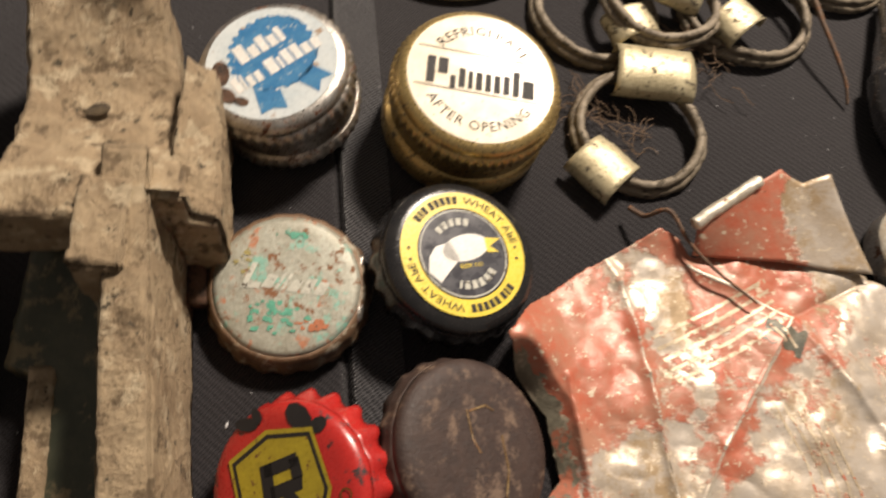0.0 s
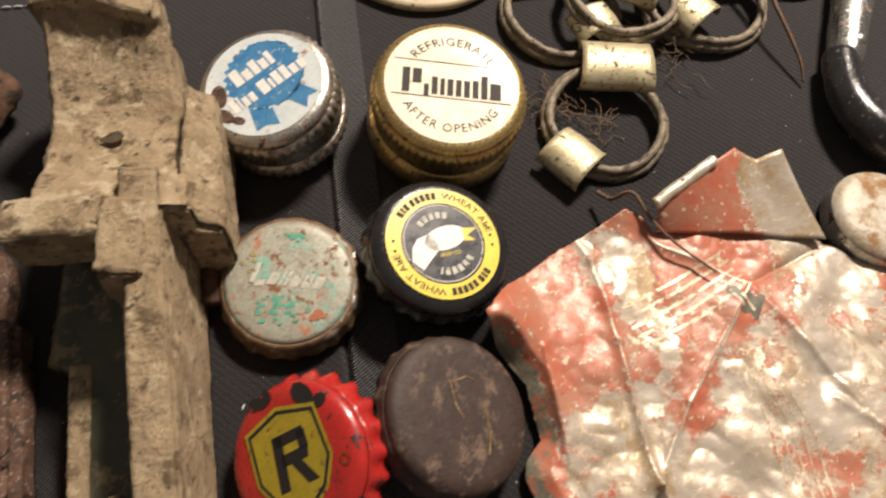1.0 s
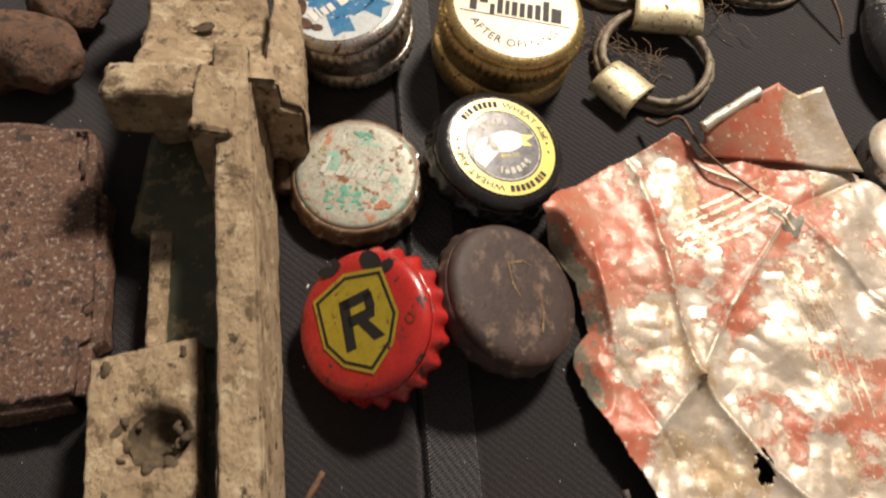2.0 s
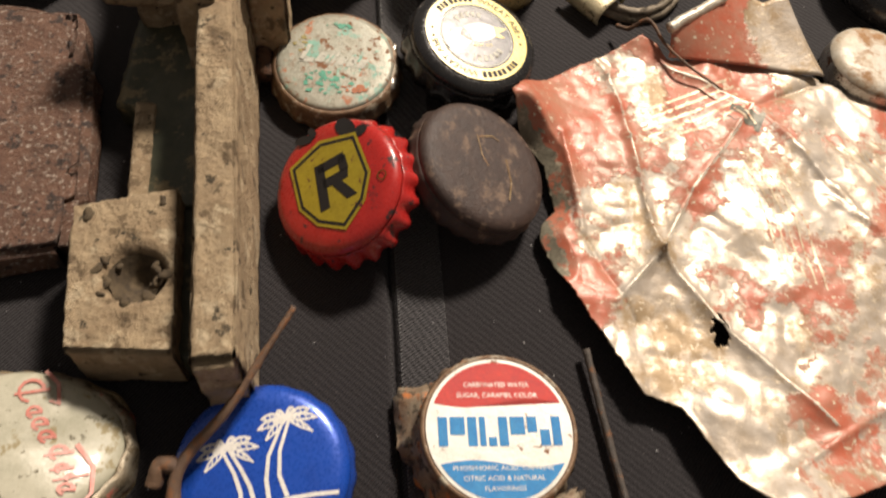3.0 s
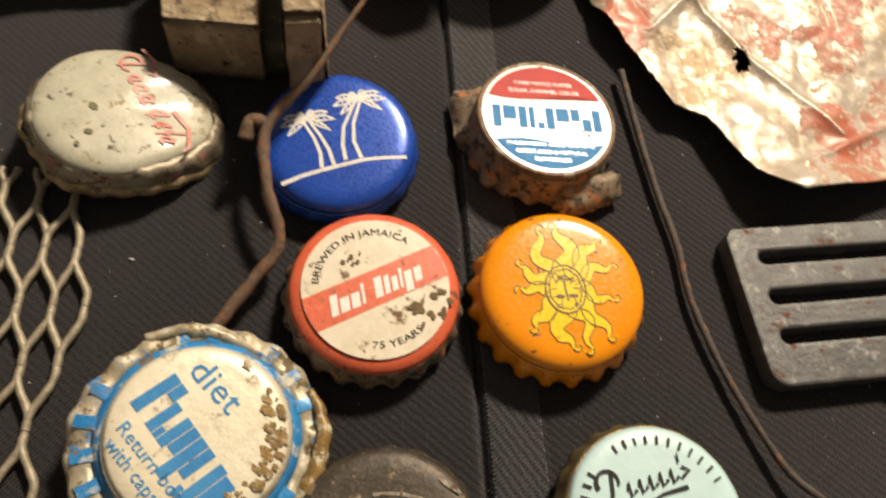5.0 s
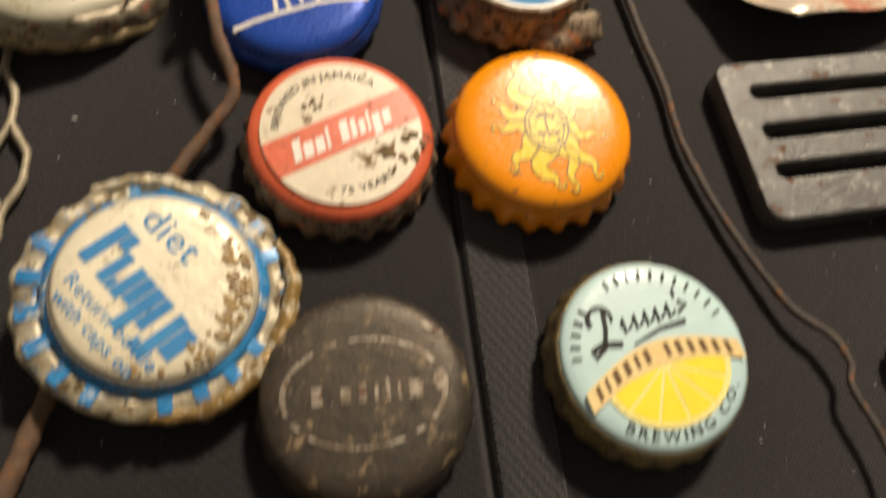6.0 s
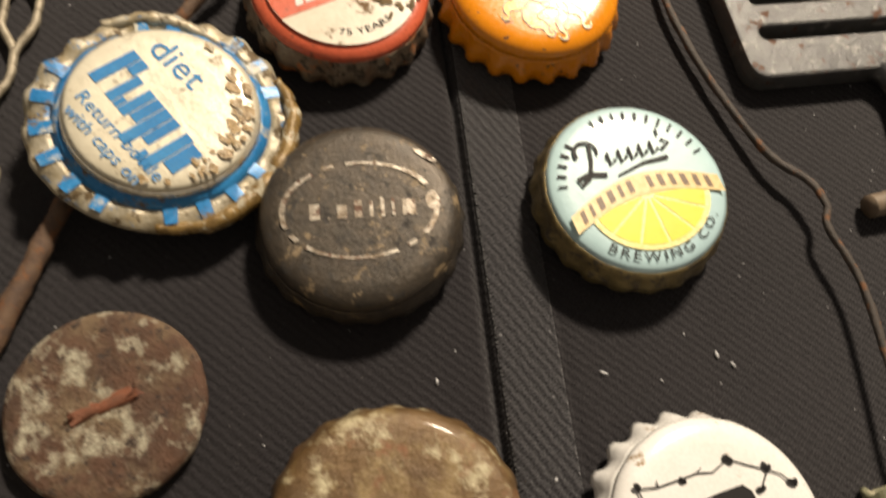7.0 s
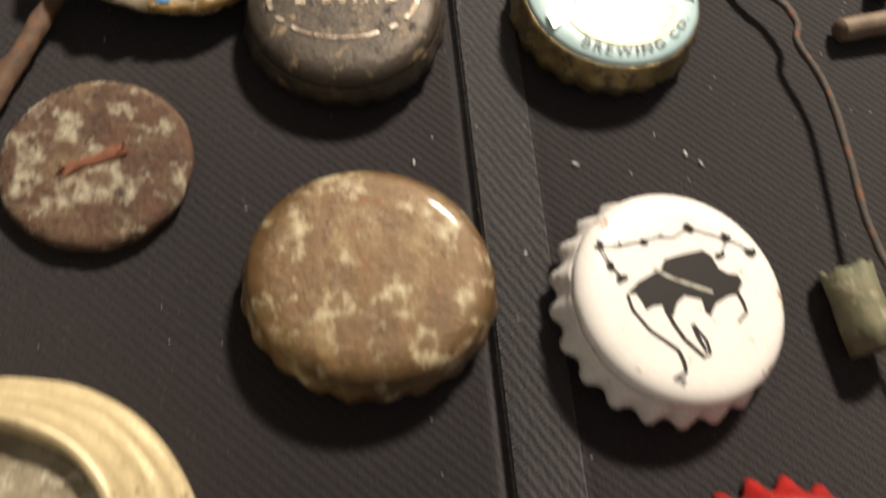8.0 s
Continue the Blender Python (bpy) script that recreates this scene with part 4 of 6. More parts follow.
# cream and orange-red striped cap
cap = crown_cap("crown_cap", "rust spotted cream crown cap with an orange-red stripe", cap_pose(-17.6, -59.7, 7.2, 0.05, 0.0, 29, 6.2), 13.8, 6.2, STRIPERED, seed=15.0, flare=1.04, skirt_material=PEPSKIRT, split=7)
printed("cream_face", flat([circle(0, 0, 11.7, n=64)]), STRIPEWHITE, cap, 6.50, "cream printed face")
a = math.sqrt(11.7 ** 2 - 2.9 ** 2)
printed("diagonal_stripe", flat([[(-a, -2.9), (a, -2.9), (11.7, 0), (a, 2.9), (-a, 2.9), (-11.7, 0)]]), STRIPERED, cap, 6.56, "orange-red stripe")
printed("name_block", at(bars([(1.2), (1.5, 0, 0.7), (1.4, 0, 0.7), 0.5, (1.0, 0.6, 0.61), 1.3, (0.9, 0, 0.9), (1.0, 0, 0.7), (0.5, 0, 0.95), (1.3, -0.3, 0.7), (1.3, 0, 0.7)], 3.3, 0.38), 0, -0.1, 0, 0.3), WHITEINK, cap, 6.62, "white blocks of a printed name")
printed("lettering", bent(letters("BREWED IN JAMAICA", 1.6, 20.0), 9.5, 92), INK, cap, 6.60)
printed("lettering", bent(letters("75 YEARS", 1.6, 8.5), 9.5, 266, True), INK, cap, 6.60)
rnd = random.Random(3)
spots = [circle(6.5 + rnd.uniform(-3.2, 3.2), -6.8 + rnd.uniform(-2.0, 2.0), rnd.uniform(0.2, 0.85), rnd.uniform(0.2, 0.6), rnd.uniform(0, 180), 8) for _ in range(20)]
spots += [circle(-2.0 + rnd.uniform(-2.2, 2.2), 6.2 + rnd.uniform(-1.2, 1.2), rnd.uniform(0.15, 0.5), rnd.uniform(0.15, 0.4), rnd.uniform(0, 180), 7) for _ in range(9)]
for k, sp in enumerate(spots):
    printed("rust_spot", flat([sp]), SPOTRUST, cap, 6.66 + 0.004 * k)

# orange crown with a sun
cap = crown_cap("crown_cap", "orange crown cap with a yellow sun print", cap_pose(12.6, -57.9, 8.2, -0.01, -0.02, 4, 6.4), 13.7, 6.4, ORANGE, seed=16.0, flare=1.07, amp=0.04)
rays, lines = [], []
for (bx, by), (mx, my), (ex, ey), curl, width in (((-2.6, 2.9), (-4.0, 5.8), (-3.7, 9.3), -1, 2.2), ((0.7, 3.1), (1.2, 6.9), (-0.1, 10.1), 1, 2.9), ((3.3, 3.6), (5.0, 5.6), (6.3, 7.0), -1, 2.4), ((4.5, 1.6), (6.5, 2.1), (8.6, 2.6), -1, 1.9), ((4.3, -1.8), (6.1, -3.5), (8.3, -3.8), 1, 1.8), ((3.6, -5.0), (5.3, -7.2), (6.6, -10.0), 1, 2.3),
                                                ((1.8, -6.0), (3.5, -8.2), (3.7, -11.9), -1, 2.0), ((-0.6, -6.5), (-1.4, -9.7), (0.3, -11.8), 1, 2.7), ((-2.9, -5.1), (-4.7, -6.4), (-5.4, -8.2), -1, 2.4), ((-3.6, -1.5), (-5.6, -1.7), (-7.3, -1.4), 1, 1.9), ((-3.4, 0.4), (-5.9, 1.3), (-7.2, 2.5), -1, 2.0)):
    # from under the disc, through the middle, to the curled tip
    knots = [(bx * 0.4, (by + 1.6) * 0.4 - 1.6), (bx, by), (mx, my), (ex, ey)]
    pts = []
    for i in range(3):
        p0, p1, p2, p3 = (Vector(knots[min(3, max(0, i + d))]) for d in (-1, 0, 1, 2))
        for q in (0.0, 0.25, 0.5, 0.75):
            c = 0.5 * (2 * p1 + (p2 - p0) * q + (2 * p0 - 5 * p1 + 4 * p2 - p3) * q * q + (3 * p1 - p0 - 3 * p2 + p3) * q ** 3)
            pts.append((c.x - 0.2, c.y + 1.0))
    pts.append((ex - 0.2, ey + 1.0))
    sway = [(-(pts[min(i + 1, 12)][1] - pts[i - 1][1]), pts[min(i + 1, 12)][0] - pts[i - 1][0]) if i else (0, 0) for i in range(13)]
    pts = [(x + 0.5 * curl * nx * math.sin(i * 0.75), y + 0.5 * curl * ny * math.sin(i * 0.75)) for i, ((x, y), (nx, ny)) in enumerate(zip(pts, sway))]
    body = stroke(pts[:9], width * 1.25, width * 0.9) + stroke(pts[8:], width * 0.9, 0.6)
    rays += body
    lines += stroke([q[0] for q in body] + [body[-1][3]], 0.16) + stroke([q[1] for q in body] + [body[-1][2]], 0.16)
    way = math.degrees(math.atan2(pts[-1][1] - pts[-2][1], pts[-1][0] - pts[-2][0]))
    hook = arc_pts(pts[-1][0] + 0.7 * math.cos(radians(way + 90 * curl)), pts[-1][1] + 0.7 * math.sin(radians(way + 90 * curl)), 0.7, way - 90 * curl, way + 130 * curl, 9)
    rays += stroke(hook, 0.5, 0.3)
    lines += stroke([(x + 0.25 * math.cos(radians(way)), y + 0.25 * math.sin(radians(way))) for x, y in hook], 0.2)
printed("sun_rays", flat([[(x * 0.94, y * 0.94) for x, y in q] for q in rays]), SUNYELLOW, cap, 6.72, "yellow printed sun rays", fn=lambda r: -0.005 * r * r * 0.35)
printed("sun_disc", flat([circle(0, -0.6, 3.3, 4.1)]), SUNYELLOW, cap, 6.74)
printed("sun_outline", flat([[(x * 0.94, y * 0.94) for x, y in q] for q in lines]), BROWNINK, cap, 6.77, "brown drawn outline", fn=lambda r: -0.005 * r * r * 0.35)
printed("sun_outline", flat(stroke(circle(0, -0.6, 3.3, 4.1) + [(3.3, -0.6)], 0.26) + stroke(circle(0, -0.6, 2.8, 3.5, 0, 9) + [(2.8, -0.6)], 0.2)), BROWNINK, cap, 6.78)
printed("mark", flat([rect(-1.6, -2.2, -0.3, -1.6), rect(0.4, -2.1, 1.9, -1.5)] + stroke([(0.2, -2.6), (0.0, -0.8), (-0.1, 0.8)], 0.3) + stroke([(-1.6, 0.5), (-0.6, 1.3), (0.4, 0.9), (1.6, 1.3)], 0.35) + stroke([(-1.2, 1.4), (0.2, 1.7), (1.2, 0.7)], 0.3)), BROWNINK, cap, 6.78, "small brown strokes")

# flattened white tin cap with blue print
cap = thing("crown_cap", "flattened white tin cap with blue print and frilled rim", "bottle cap", cap_pose(-41.0, -83.6, 9.2, 0.13, 0.0, -47, 5.0), "bottle caps on the cloth")


def frill(a, k, r, z):
    f = max(0.0, (k - 6) / 5)
    p = Vector((math.cos(a) * 1.5 + 20, math.sin(a) * 1.5, 0.3))
    wide = 1 + f * (0.05 * noise.noise(p) + 0.03 * math.cos(2 * (a - 1.0)) + 0.008 * math.cos(21 * a))
    return r * wide * MM, (z + f * (0.45 * math.cos(21 * a) + 1.5 * noise.noise(p * 1.6))) * MM


prof = [(0, 5.0), (6, 5.0), (10.0, 4.95), (11.8, 4.8), (12.6, 4.3), (13.0, 3.3), (13.5, 2.5), (14.2, 2.2), (15.0, 2.1), (15.9, 1.9), (16.8, 1.4), (17.2, 1.0)]
for nm, lo, hi, mat_ in (("cap_top", 0, 5, FAYGOFACE), ("shoulder", 4, 6, SHINYTIN), ("shoulder_ring", 5, 8, FAYGOBLUE), ("skirt", 7, 12, FAYGOSKIRT)):
    bm = lathe([(r, z * MM) if r <= 0 else (r, z) for r, z in prof[lo:hi]], 168, lambda a, k, r, z, lo=lo: frill(a, k + lo, r, z))
    ob = part(nm, bm, mat_, cap, {"shoulder_ring": "worn blue printed ring", "shoulder": "bright bare bevel"}.get(nm, ""))
    sol = ob.modifiers.new("thickness", "SOLIDIFY")
    sol.thickness, sol.offset = 0.3 * MM, -1
printed("lettering", at(letters("diet", 5.2, 8.6), -4.0, 5.6, 4), BLUEINK, cap, 5.08)
printed("name_block", at(bars([(1.7, 0.0, 1.05), (1.6, 0.68, 1.05), (1.5, 0.0, 0.75), (0.9, 0.0, 0.25), (1.5, 0.0, 0.75), (1.6, 0.1, 0.75), (1.7, -0.35, 0.75), (1.5, 0.0, 0.75), (0.9, -0.35, -0.1), (1.6, -0.35, 0.75), (2.2, 0, 0.7)], 6.6, 0.16), 0.0, -1.6, -2), BLUEINK, cap, 5.08, "blue blocks of a printed name")
printed("lettering", at(letters("Return bottle", 2.6, 16.0), 0.6, -7.0, 1), BLUEINK, cap, 5.08)
printed("lettering", at(letters("with caps on", 2.5, 14.0), 0.4, -9.4, 1), BLUEINK, cap, 5.08)
rs = random.Random(5)
for k in range(70):
    a0, r0 = radians(rs.gauss(32, 30)), rs.uniform(9.2, 12.0)
    blot = [(r0 * math.cos(a0) + q * math.cos(e) * rs.uniform(0.6, 1.3), r0 * math.sin(a0) + 0.7 * q * math.sin(e) * rs.uniform(0.6, 1.3)) for q in (rs.uniform(0.2, 1.0),) for e in [2 * math.pi * s / 10 for s in range(10)]]
    printed("brown_stain", flat([blot]), FAYSTAIN, cap, 5.10 + 0.002 * k - 0.02 * max(0, r0 - 11), "brown varnish stain")
for k in range(21):
    a0 = 2 * math.pi * k / 21
    if k in (2, 3, 7, 10, 11, 18):
        continue
    quad = [(r * math.cos(a0 + d), r * math.sin(a0 + d)) for r, d in ((13.9, -0.07), (16.4, -0.05), (16.4, 0.05), (13.9, 0.07))]
    bm = flat([quad])
    bmesh.ops.subdivide_edges(bm, edges=bm.edges, cuts=2)

    def on_skirt(c):
        r, a1 = math.hypot(c.x, c.y) / MM, math.atan2(c.y, c.x)
        kk = 7 + (r - 14.2) / 0.8
        rr, zz = frill(a1, kk, r, 2.28 - 0.2 * max(0, r - 14.2))
        return (rr * math.cos(a1), rr * math.sin(a1), zz + 0.12 * MM)

    part("blue_flute", lift(bm, on_skirt), FAYGOBLUE, cap)
part("folded_edge", rough_up(tube([(-16.6, 2.4, 1.6), (-15.2, 6.0, 1.9), (-12.8, 9.2, 2.0), (-10.0, 11.4, 1.9), (-7.6, 12.6, 1.6)], 0.9, 8, lambda t: 0.7 + 0.5 * math.sin(math.pi * t), 0.3), 0.0003, 500), FAYGOSKIRT, cap, "pale folded rim edge")
part("folded_edge", rough_up(tube([(4.4, 16.4, 1.6), (8.6, 15.2, 2.2), (12.8, 11.6, 2.2), (15.8, 6.2, 2.0), (16.8, 0.0, 1.8), (16.0, -5.6, 1.5), (12.4, -10.8, 1.2)], 1.1, 8, lambda t: 0.6 + 0.6 * math.sin(math.pi * t), 0.35), 0.0004, 500), FAYSTAIN, cap, "brown stained folded rim edge")

# dark tarnished cap with raised oval
cap = crown_cap("crown_cap", "dark tarnished crown cap with a worn raised oval", cap_pose(-14.5, -97.6, 7.2, -0.05, 0.0, 4, 6.4), 13.7, 6.4, TOMCAP, seed=22.0, flare=0.99, amp=0.02, dent=0.015)
oval = []
for k in range(40):
    if (k * 7) % 11 in (0, 3):
        continue
    a0, a1 = 2 * math.pi * k / 40, 2 * math.pi * (k + 0.95) / 40
    oval.append([(r * 10.3 * math.cos(b), r * 6.9 * math.sin(b)) for r, b in ((0.97, a0), (1.04, a0), (1.04, a1), (0.97, a1))])
printed("raised_oval", flat(oval), TOMRELIEF, cap, 6.72, "bright worn oval line")
printed("relief_block", at(bars([(1.4, 0, 0.8), (0.3, 0, 0.1), (1.3, 0, 0.7), (1.0, 0, 0.9), (0.5, 0, 0.8), (0.5, 0, 0.95), (0.4, 0, 0.9), (1.8, 0, 0.8)], 2.8, 1.0), 0.4, 0.2), TOMRELIEF, cap, 6.74, "worn raised blocks in place of a name")
printed("worn_patch", flat([circle(9.9, 0.6, 1.0, 1.5, 10, 9), circle(9.4, 7.6, 0.4, 1.9, 55, 8)]), TOMRELIEF, cap, 6.60, "bright worn metal")

# light blue cap with lemon
cap = crown_cap("crown_cap", "light blue crown cap with a lemon slice and gold skirt", cap_pose(24.9, -92.9, 7.4, 0.0, 0.03, 18, 6.6), 13.9, 6.6, LEIFACE, seed=24.0, flare=1.0, amp=0.02, skirt_material=BRASSY, split=6)
half = [(11.0 * math.cos(radians(a)), 11.0 * math.sin(radians(a)) * 0.93 - 0.6) for a in range(180, 361, 6)]
top_edge = [(10.8 - 21.6 * i / 20, -0.6 + 2.6 * math.sin(math.pi * i / 20)) for i in range(1, 20)]
lemon = [(x * 0.86 + 0.3, y * 0.80 - 1.7) for x, y in half + top_edge]
printed("lemon_rind", flat([lemon]), LEMONPALE, cap, 6.88)
for k in range(6):
    a0, a1 = 184 + 29 * k, 184 + 29 * k + 26
    wedge = [(0.3 + 0.9 * math.cos(radians((a0 + a1) / 2)), -1.9 + 0.7 * math.sin(radians((a0 + a1) / 2)))] + [(0.3 + 8.6 * math.cos(radians(b)), -2.2 + 7.4 * math.sin(radians(b))) for b in (a0, a0 + 8, a0 + 17, a1)]
    printed("lemon_wedge", flat([wedge]), LEMON, cap, 6.93, "yellow printed wedge")
banner = [(-11.8 + 23.6 * i / 20, -4.4 + 3.0 * math.sin(math.pi * i / 20)) for i in range(21)] + [(11.8 - 23.6 * i / 20, -1.7 + 3.6 * math.sin(math.pi * i / 20)) for i in range(21)]
printed("banner", flat([[(x, y - 0.4) for x, y in banner]]), BANNER, cap, 6.98, "peach printed banner")
bm = bars([0.7, 0.5, 0.9, 0.9, 0.6, 0.8, (0.5, 0.5, 0.51), 0.7, 0.8, 0.7, 0.8, 0.7, 0.7], 1.9, 0.95)
bmesh.ops.subdivide_edges(bm, edges=bm.edges, cuts=1)
printed("name_block", lift(bm, lambda c: (c.x, c.y + (-3.4 + 3.3 * math.sin(math.pi * (c.x / MM + 11.8) / 23.6)) * MM, c.z)), BROWNINK, cap, 7.03, "brown blocks of a printed name")
script = stroke(arc_pts(-5.6, 8.2, 1.7, -30, 200, 10), 0.35, 0.6) + stroke([(-4.6, 9.4), (-5.4, 6.6), (-6.6, 4.2), (-8.2, 3.4), (-8.4, 4.4), (-6.6, 4.8), (-4.0, 4.0)], 0.5, 0.8)
for x in (-2.6, -0.8, 0.9, 2.6, 4.4):
    script += stroke([(x - 0.5, 6.2), (x, 7.4), (x - 0.2, 5.3), (x + 0.9, 6.0)], 0.3, 0.55)
script += stroke([(6.0, 7.8), (6.3, 9.2)], 0.3) + stroke([(5.6, 5.6), (7.2, 6.4), (6.2, 7.2)], 0.5) + stroke([(-2.5, 3.4), (2.0, 4.3), (6.0, 4.2)], 0.3, 0.7)
printed("script_mark", flat([[(x, y - 1.5) for x, y in q] for q in script]), INK, cap, 7.03, "black flourish in place of a name")
printed("lettering", bent(letters("BREWING CO.", 1.9, 19.0, 1.3), 11.3, 271, True), INK, cap, 6.90, "", fn=lambda r: -0.06 * max(0, r - 10.6))
printed("name_block", bent(bars([0.3, 0.4, 0.4, 0.45, 0.4], 1.35, 1.3), 11.2, 149), INK, cap, 6.90, "black blocks of a printed name", fn=lambda r: -0.06 * max(0, r - 10.6))
printed("name_block", bent(bars([0.3, 0.4, 0.25, 0.4, 0.4, 0.4, 0.4, 0.4, 0.4, 0.4, 0.3], 1.35, 1.4), 11.2, 58), INK, cap, 6.90, "black blocks of a printed name", fn=lambda r: -0.06 * max(0, r - 10.6))

# rusted slug
slug = thing("metal_slug", "rusted round metal slug with pale corrosion", "metal disc", cap_pose(-45.4, -122.4, 2.9, -0.03, 0.0, 24, 2.4))
bm = lathe([(0, 2.4 * MM), (4, 2.4), (8, 2.4), (10.0, 2.4), (11.3, 2.35), (12.0, 2.0), (12.2, 1.3), (12.0, 0.5), (11.3, 0.1), (0, 0.0)], 96, lambda a, k, r, z: (r * (1 + 0.018 * noise.noise(Vector((math.cos(a) * 3, math.sin(a) * 3, 4)))) * MM, (z + 0.16 * noise.noise(Vector((r * math.cos(a) * 0.5, r * math.sin(a) * 0.5, k)))) * MM))
part("disc", bm, SLUGM, slug)
bm = box_grid(lambda u, v, w: ((-5.2 + 10.0 * u) * MM, (-1.1 + 2.2 * v) * MM, (2.2 + 0.36 * w) * MM), 12, 4, 2, 0.9)
part("raised_bar", rough_up(bm, 0.00018, 700), SLUGMARK, slug, "orange rusted raised bar")

# brown cap
cap = crown_cap("crown_cap", "brown patinated crown cap with pale worn patches", cap_pose(-9.8, -137.7, 7.4, 0.0, 0.05, 5, 6.2), 14.7, 6.2, BROWNTIN, seed=30.0, flare=1.03, amp=0.02, dent=0.02)

for ob in cap.children:
    # knocked out of round
    for v in ob.data.vertices:
        turn_ = math.atan2(v.co.y, v.co.x)
        k = 1 + 0.03 * math.cos(2 * turn_ + 0.3) + 0.045 * max(0.0, math.cos(turn_ + 0.55)) ** 6
        v.co.x, v.co.y = v.co.x * k, v.co.y * k

# white cap with black drawing
cap = crown_cap("crown_cap", "white crown cap with a black ink drawing", cap_pose(29.8, -139.8, 7.6, 0.07, 0.02, -3, 6.2), 14.4, 6.2, WHITECAP, seed=31.0, flare=1.08, amp=0.04)
printed("ink_shape", flat([[(-8.0, -1.2), (-6.4, 0.6), (-4.6, 1.8), (-3.4, 2.4), (-2.7, 4.0), (-0.4, 4.9), (2.6, 5.9), (3.8, 5.2), (4.6, 3.6), (5.8, 3.0), (7.2, 3.0), (7.8, 2.0), (7.0, 0.4), (5.4, -0.2), (3.7, -1.4), (2.9, -3.0), (2.3, -2.6), (1.9, -0.9), (-0.4, -0.7), (-1.5, -1.8), (-2.2, -3.6), (-2.9, -2.6), (-3.5, -2.2), (-4.6, -2.4), (-5.6, -3.0), (-6.2, -1.8), (-6.8, -1.0)]]), INK, cap, 6.52, "plain black ink shape")
ink = stroke([(-8.0, -1.2), (-7.4, -3.2), (-5.3, -5.6), (-3.2, -6.9), (-1.8, -7.8), (-1.2, -9.1), (-1.0, -10.4), (-2.6, -11.3), (-1.2, -11.6)], 0.3, 0.45)
ink += stroke([(-3.2, -2.5), (-2.2, -4.4), (-0.9, -6.3), (0.4, -7.4), (1.5, -8.3), (2.4, -7.8), (2.0, -6.2), (0.4, -4.3)], 0.5, 0.3) + stroke([(0.4, -4.3), (1.0, -6.0), (1.9, -7.6)], 0.6, 0.3)
ink += stroke([(7.0, 0.4), (7.6, -0.8), (7.9, -2.0), (6.6, -3.4)], 0.45, 0.3)
cord = [(-11.3, 4.9), (-8.6, 5.2), (-5.6, 6.2), (-3.4, 7.0), (-1.2, 7.2), (1.0, 8.9), (3.6, 8.3), (6.3, 7.8), (8.0, 7.4), (9.7, 6.2)]
ink += stroke(cord, 0.2) + stroke([(-11.3, 4.9), (-10.0, 2.4), (-8.7, 1.0)], 0.22) + stroke([(6.3, 7.8), (5.6, 6.4), (5.0, 5.2)], 0.2)
rd = random.Random(17)
for x, y in ((-11.3, 4.9), (-5.6, 6.2), (1.0, 8.9), (6.3, 7.8), (9.7, 6.2), (-10.0, 2.4), (-8.7, 1.0), (5.0, 5.2)):
    ink += [circle(x + rd.uniform(-0.35, 0.35), y + rd.uniform(-0.35, 0.35), rd.uniform(0.35, 0.6), rd.uniform(0.3, 0.75), rd.uniform(0, 180), 9) for _ in range(2)]
for x, y in cord[1:-1:2]:
    ink += stroke([(x, y), (x + rd.uniform(-0.8, 0.8), y + rd.uniform(0.4, 0.9))], 0.22, 0.12)
printed("ink_drawing", flat(ink), INK, cap, 6.53, "black drawn lines")
printed("pale_line", flat(stroke([(-4.3, 2.6), (-2.5, 1.7), (0.4, 0.9), (3.5, 0.2)], 0.4)), FADEDWHITE, cap, 6.56)

# red cap at the near edge and tan screw cap on its side
cap = crown_cap("crown_cap", "red crown cap with fluted skirt", cap_pose(41.5, -177.5, 8.0, 0.0, 0.05, 0, 6.6), 13.8, 6.6, REDCAP, seed=33.0, flare=1.12, amp=0.07)
shell = thing("screw_cap", "tan ridged screw cap with a stained recessed face", "screw cap", pose(-0.0500, -0.1735, 0.0, -3, 4, 0), "screw caps on the cloth")
for nm, prof, mat_ in (("ridged_wall", [(22.6, 0.4), (23.0, 1.4), (22.9, 3.2), (22.3, 3.8), (21.6, 4.0), (21.2, 4.6), (21.0, 6.2), (20.5, 6.9), (19.8, 7.1), (19.4, 7.8), (19.2, 9.2), (18.6, 10.0), (17.9, 10.3), (17.5, 11.2), (17.2, 12.8), (16.6, 13.6), (15.9, 13.5), (15.5, 12.6), (15.2, 10.6)], TANCAP), ("recessed_face", [(15.25, 11.0), (13.0, 10.4), (9.0, 10.6), (4.0, 10.4), (0, 10.5 * MM)], CORK)):
    bm = lathe(prof, 120, lambda a, k, r, z: (r * (1 + 0.012 * noise.noise(Vector((math.cos(a) * 4, math.sin(a) * 4, k * 0.3)))) * MM, (z + 0.25 * noise.noise(Vector((math.cos(a) * 2, math.sin(a) * 2, r)))) * MM))
    part(nm, bm, mat_, shell, "stained pale recess" if nm == "recessed_face" else "")

# ---- ceramic fitting ----
fit_ = thing("ceramic_fitting", "weathered tan ceramic bracket with a dark olive channel", "bracket")


def lerp(a, b, t):
    return a + (b - a) * t


def ceramic(name, fn, n, amp, seed, material=CERAMIC, label="", rounding=0.25, freq=160):
    bm = box_grid(lambda u, v, w: tuple(c * MM for c in fn(u, v, w)), *(int(k * 1.7) for k in n), rounding)
    bmesh.ops.recalc_face_normals(bm, faces=bm.faces)
    return part(name, rough_up(rough_up(bm, amp * MM, freq, seed), 0.22 * MM, 620, seed), material, fit_, label)


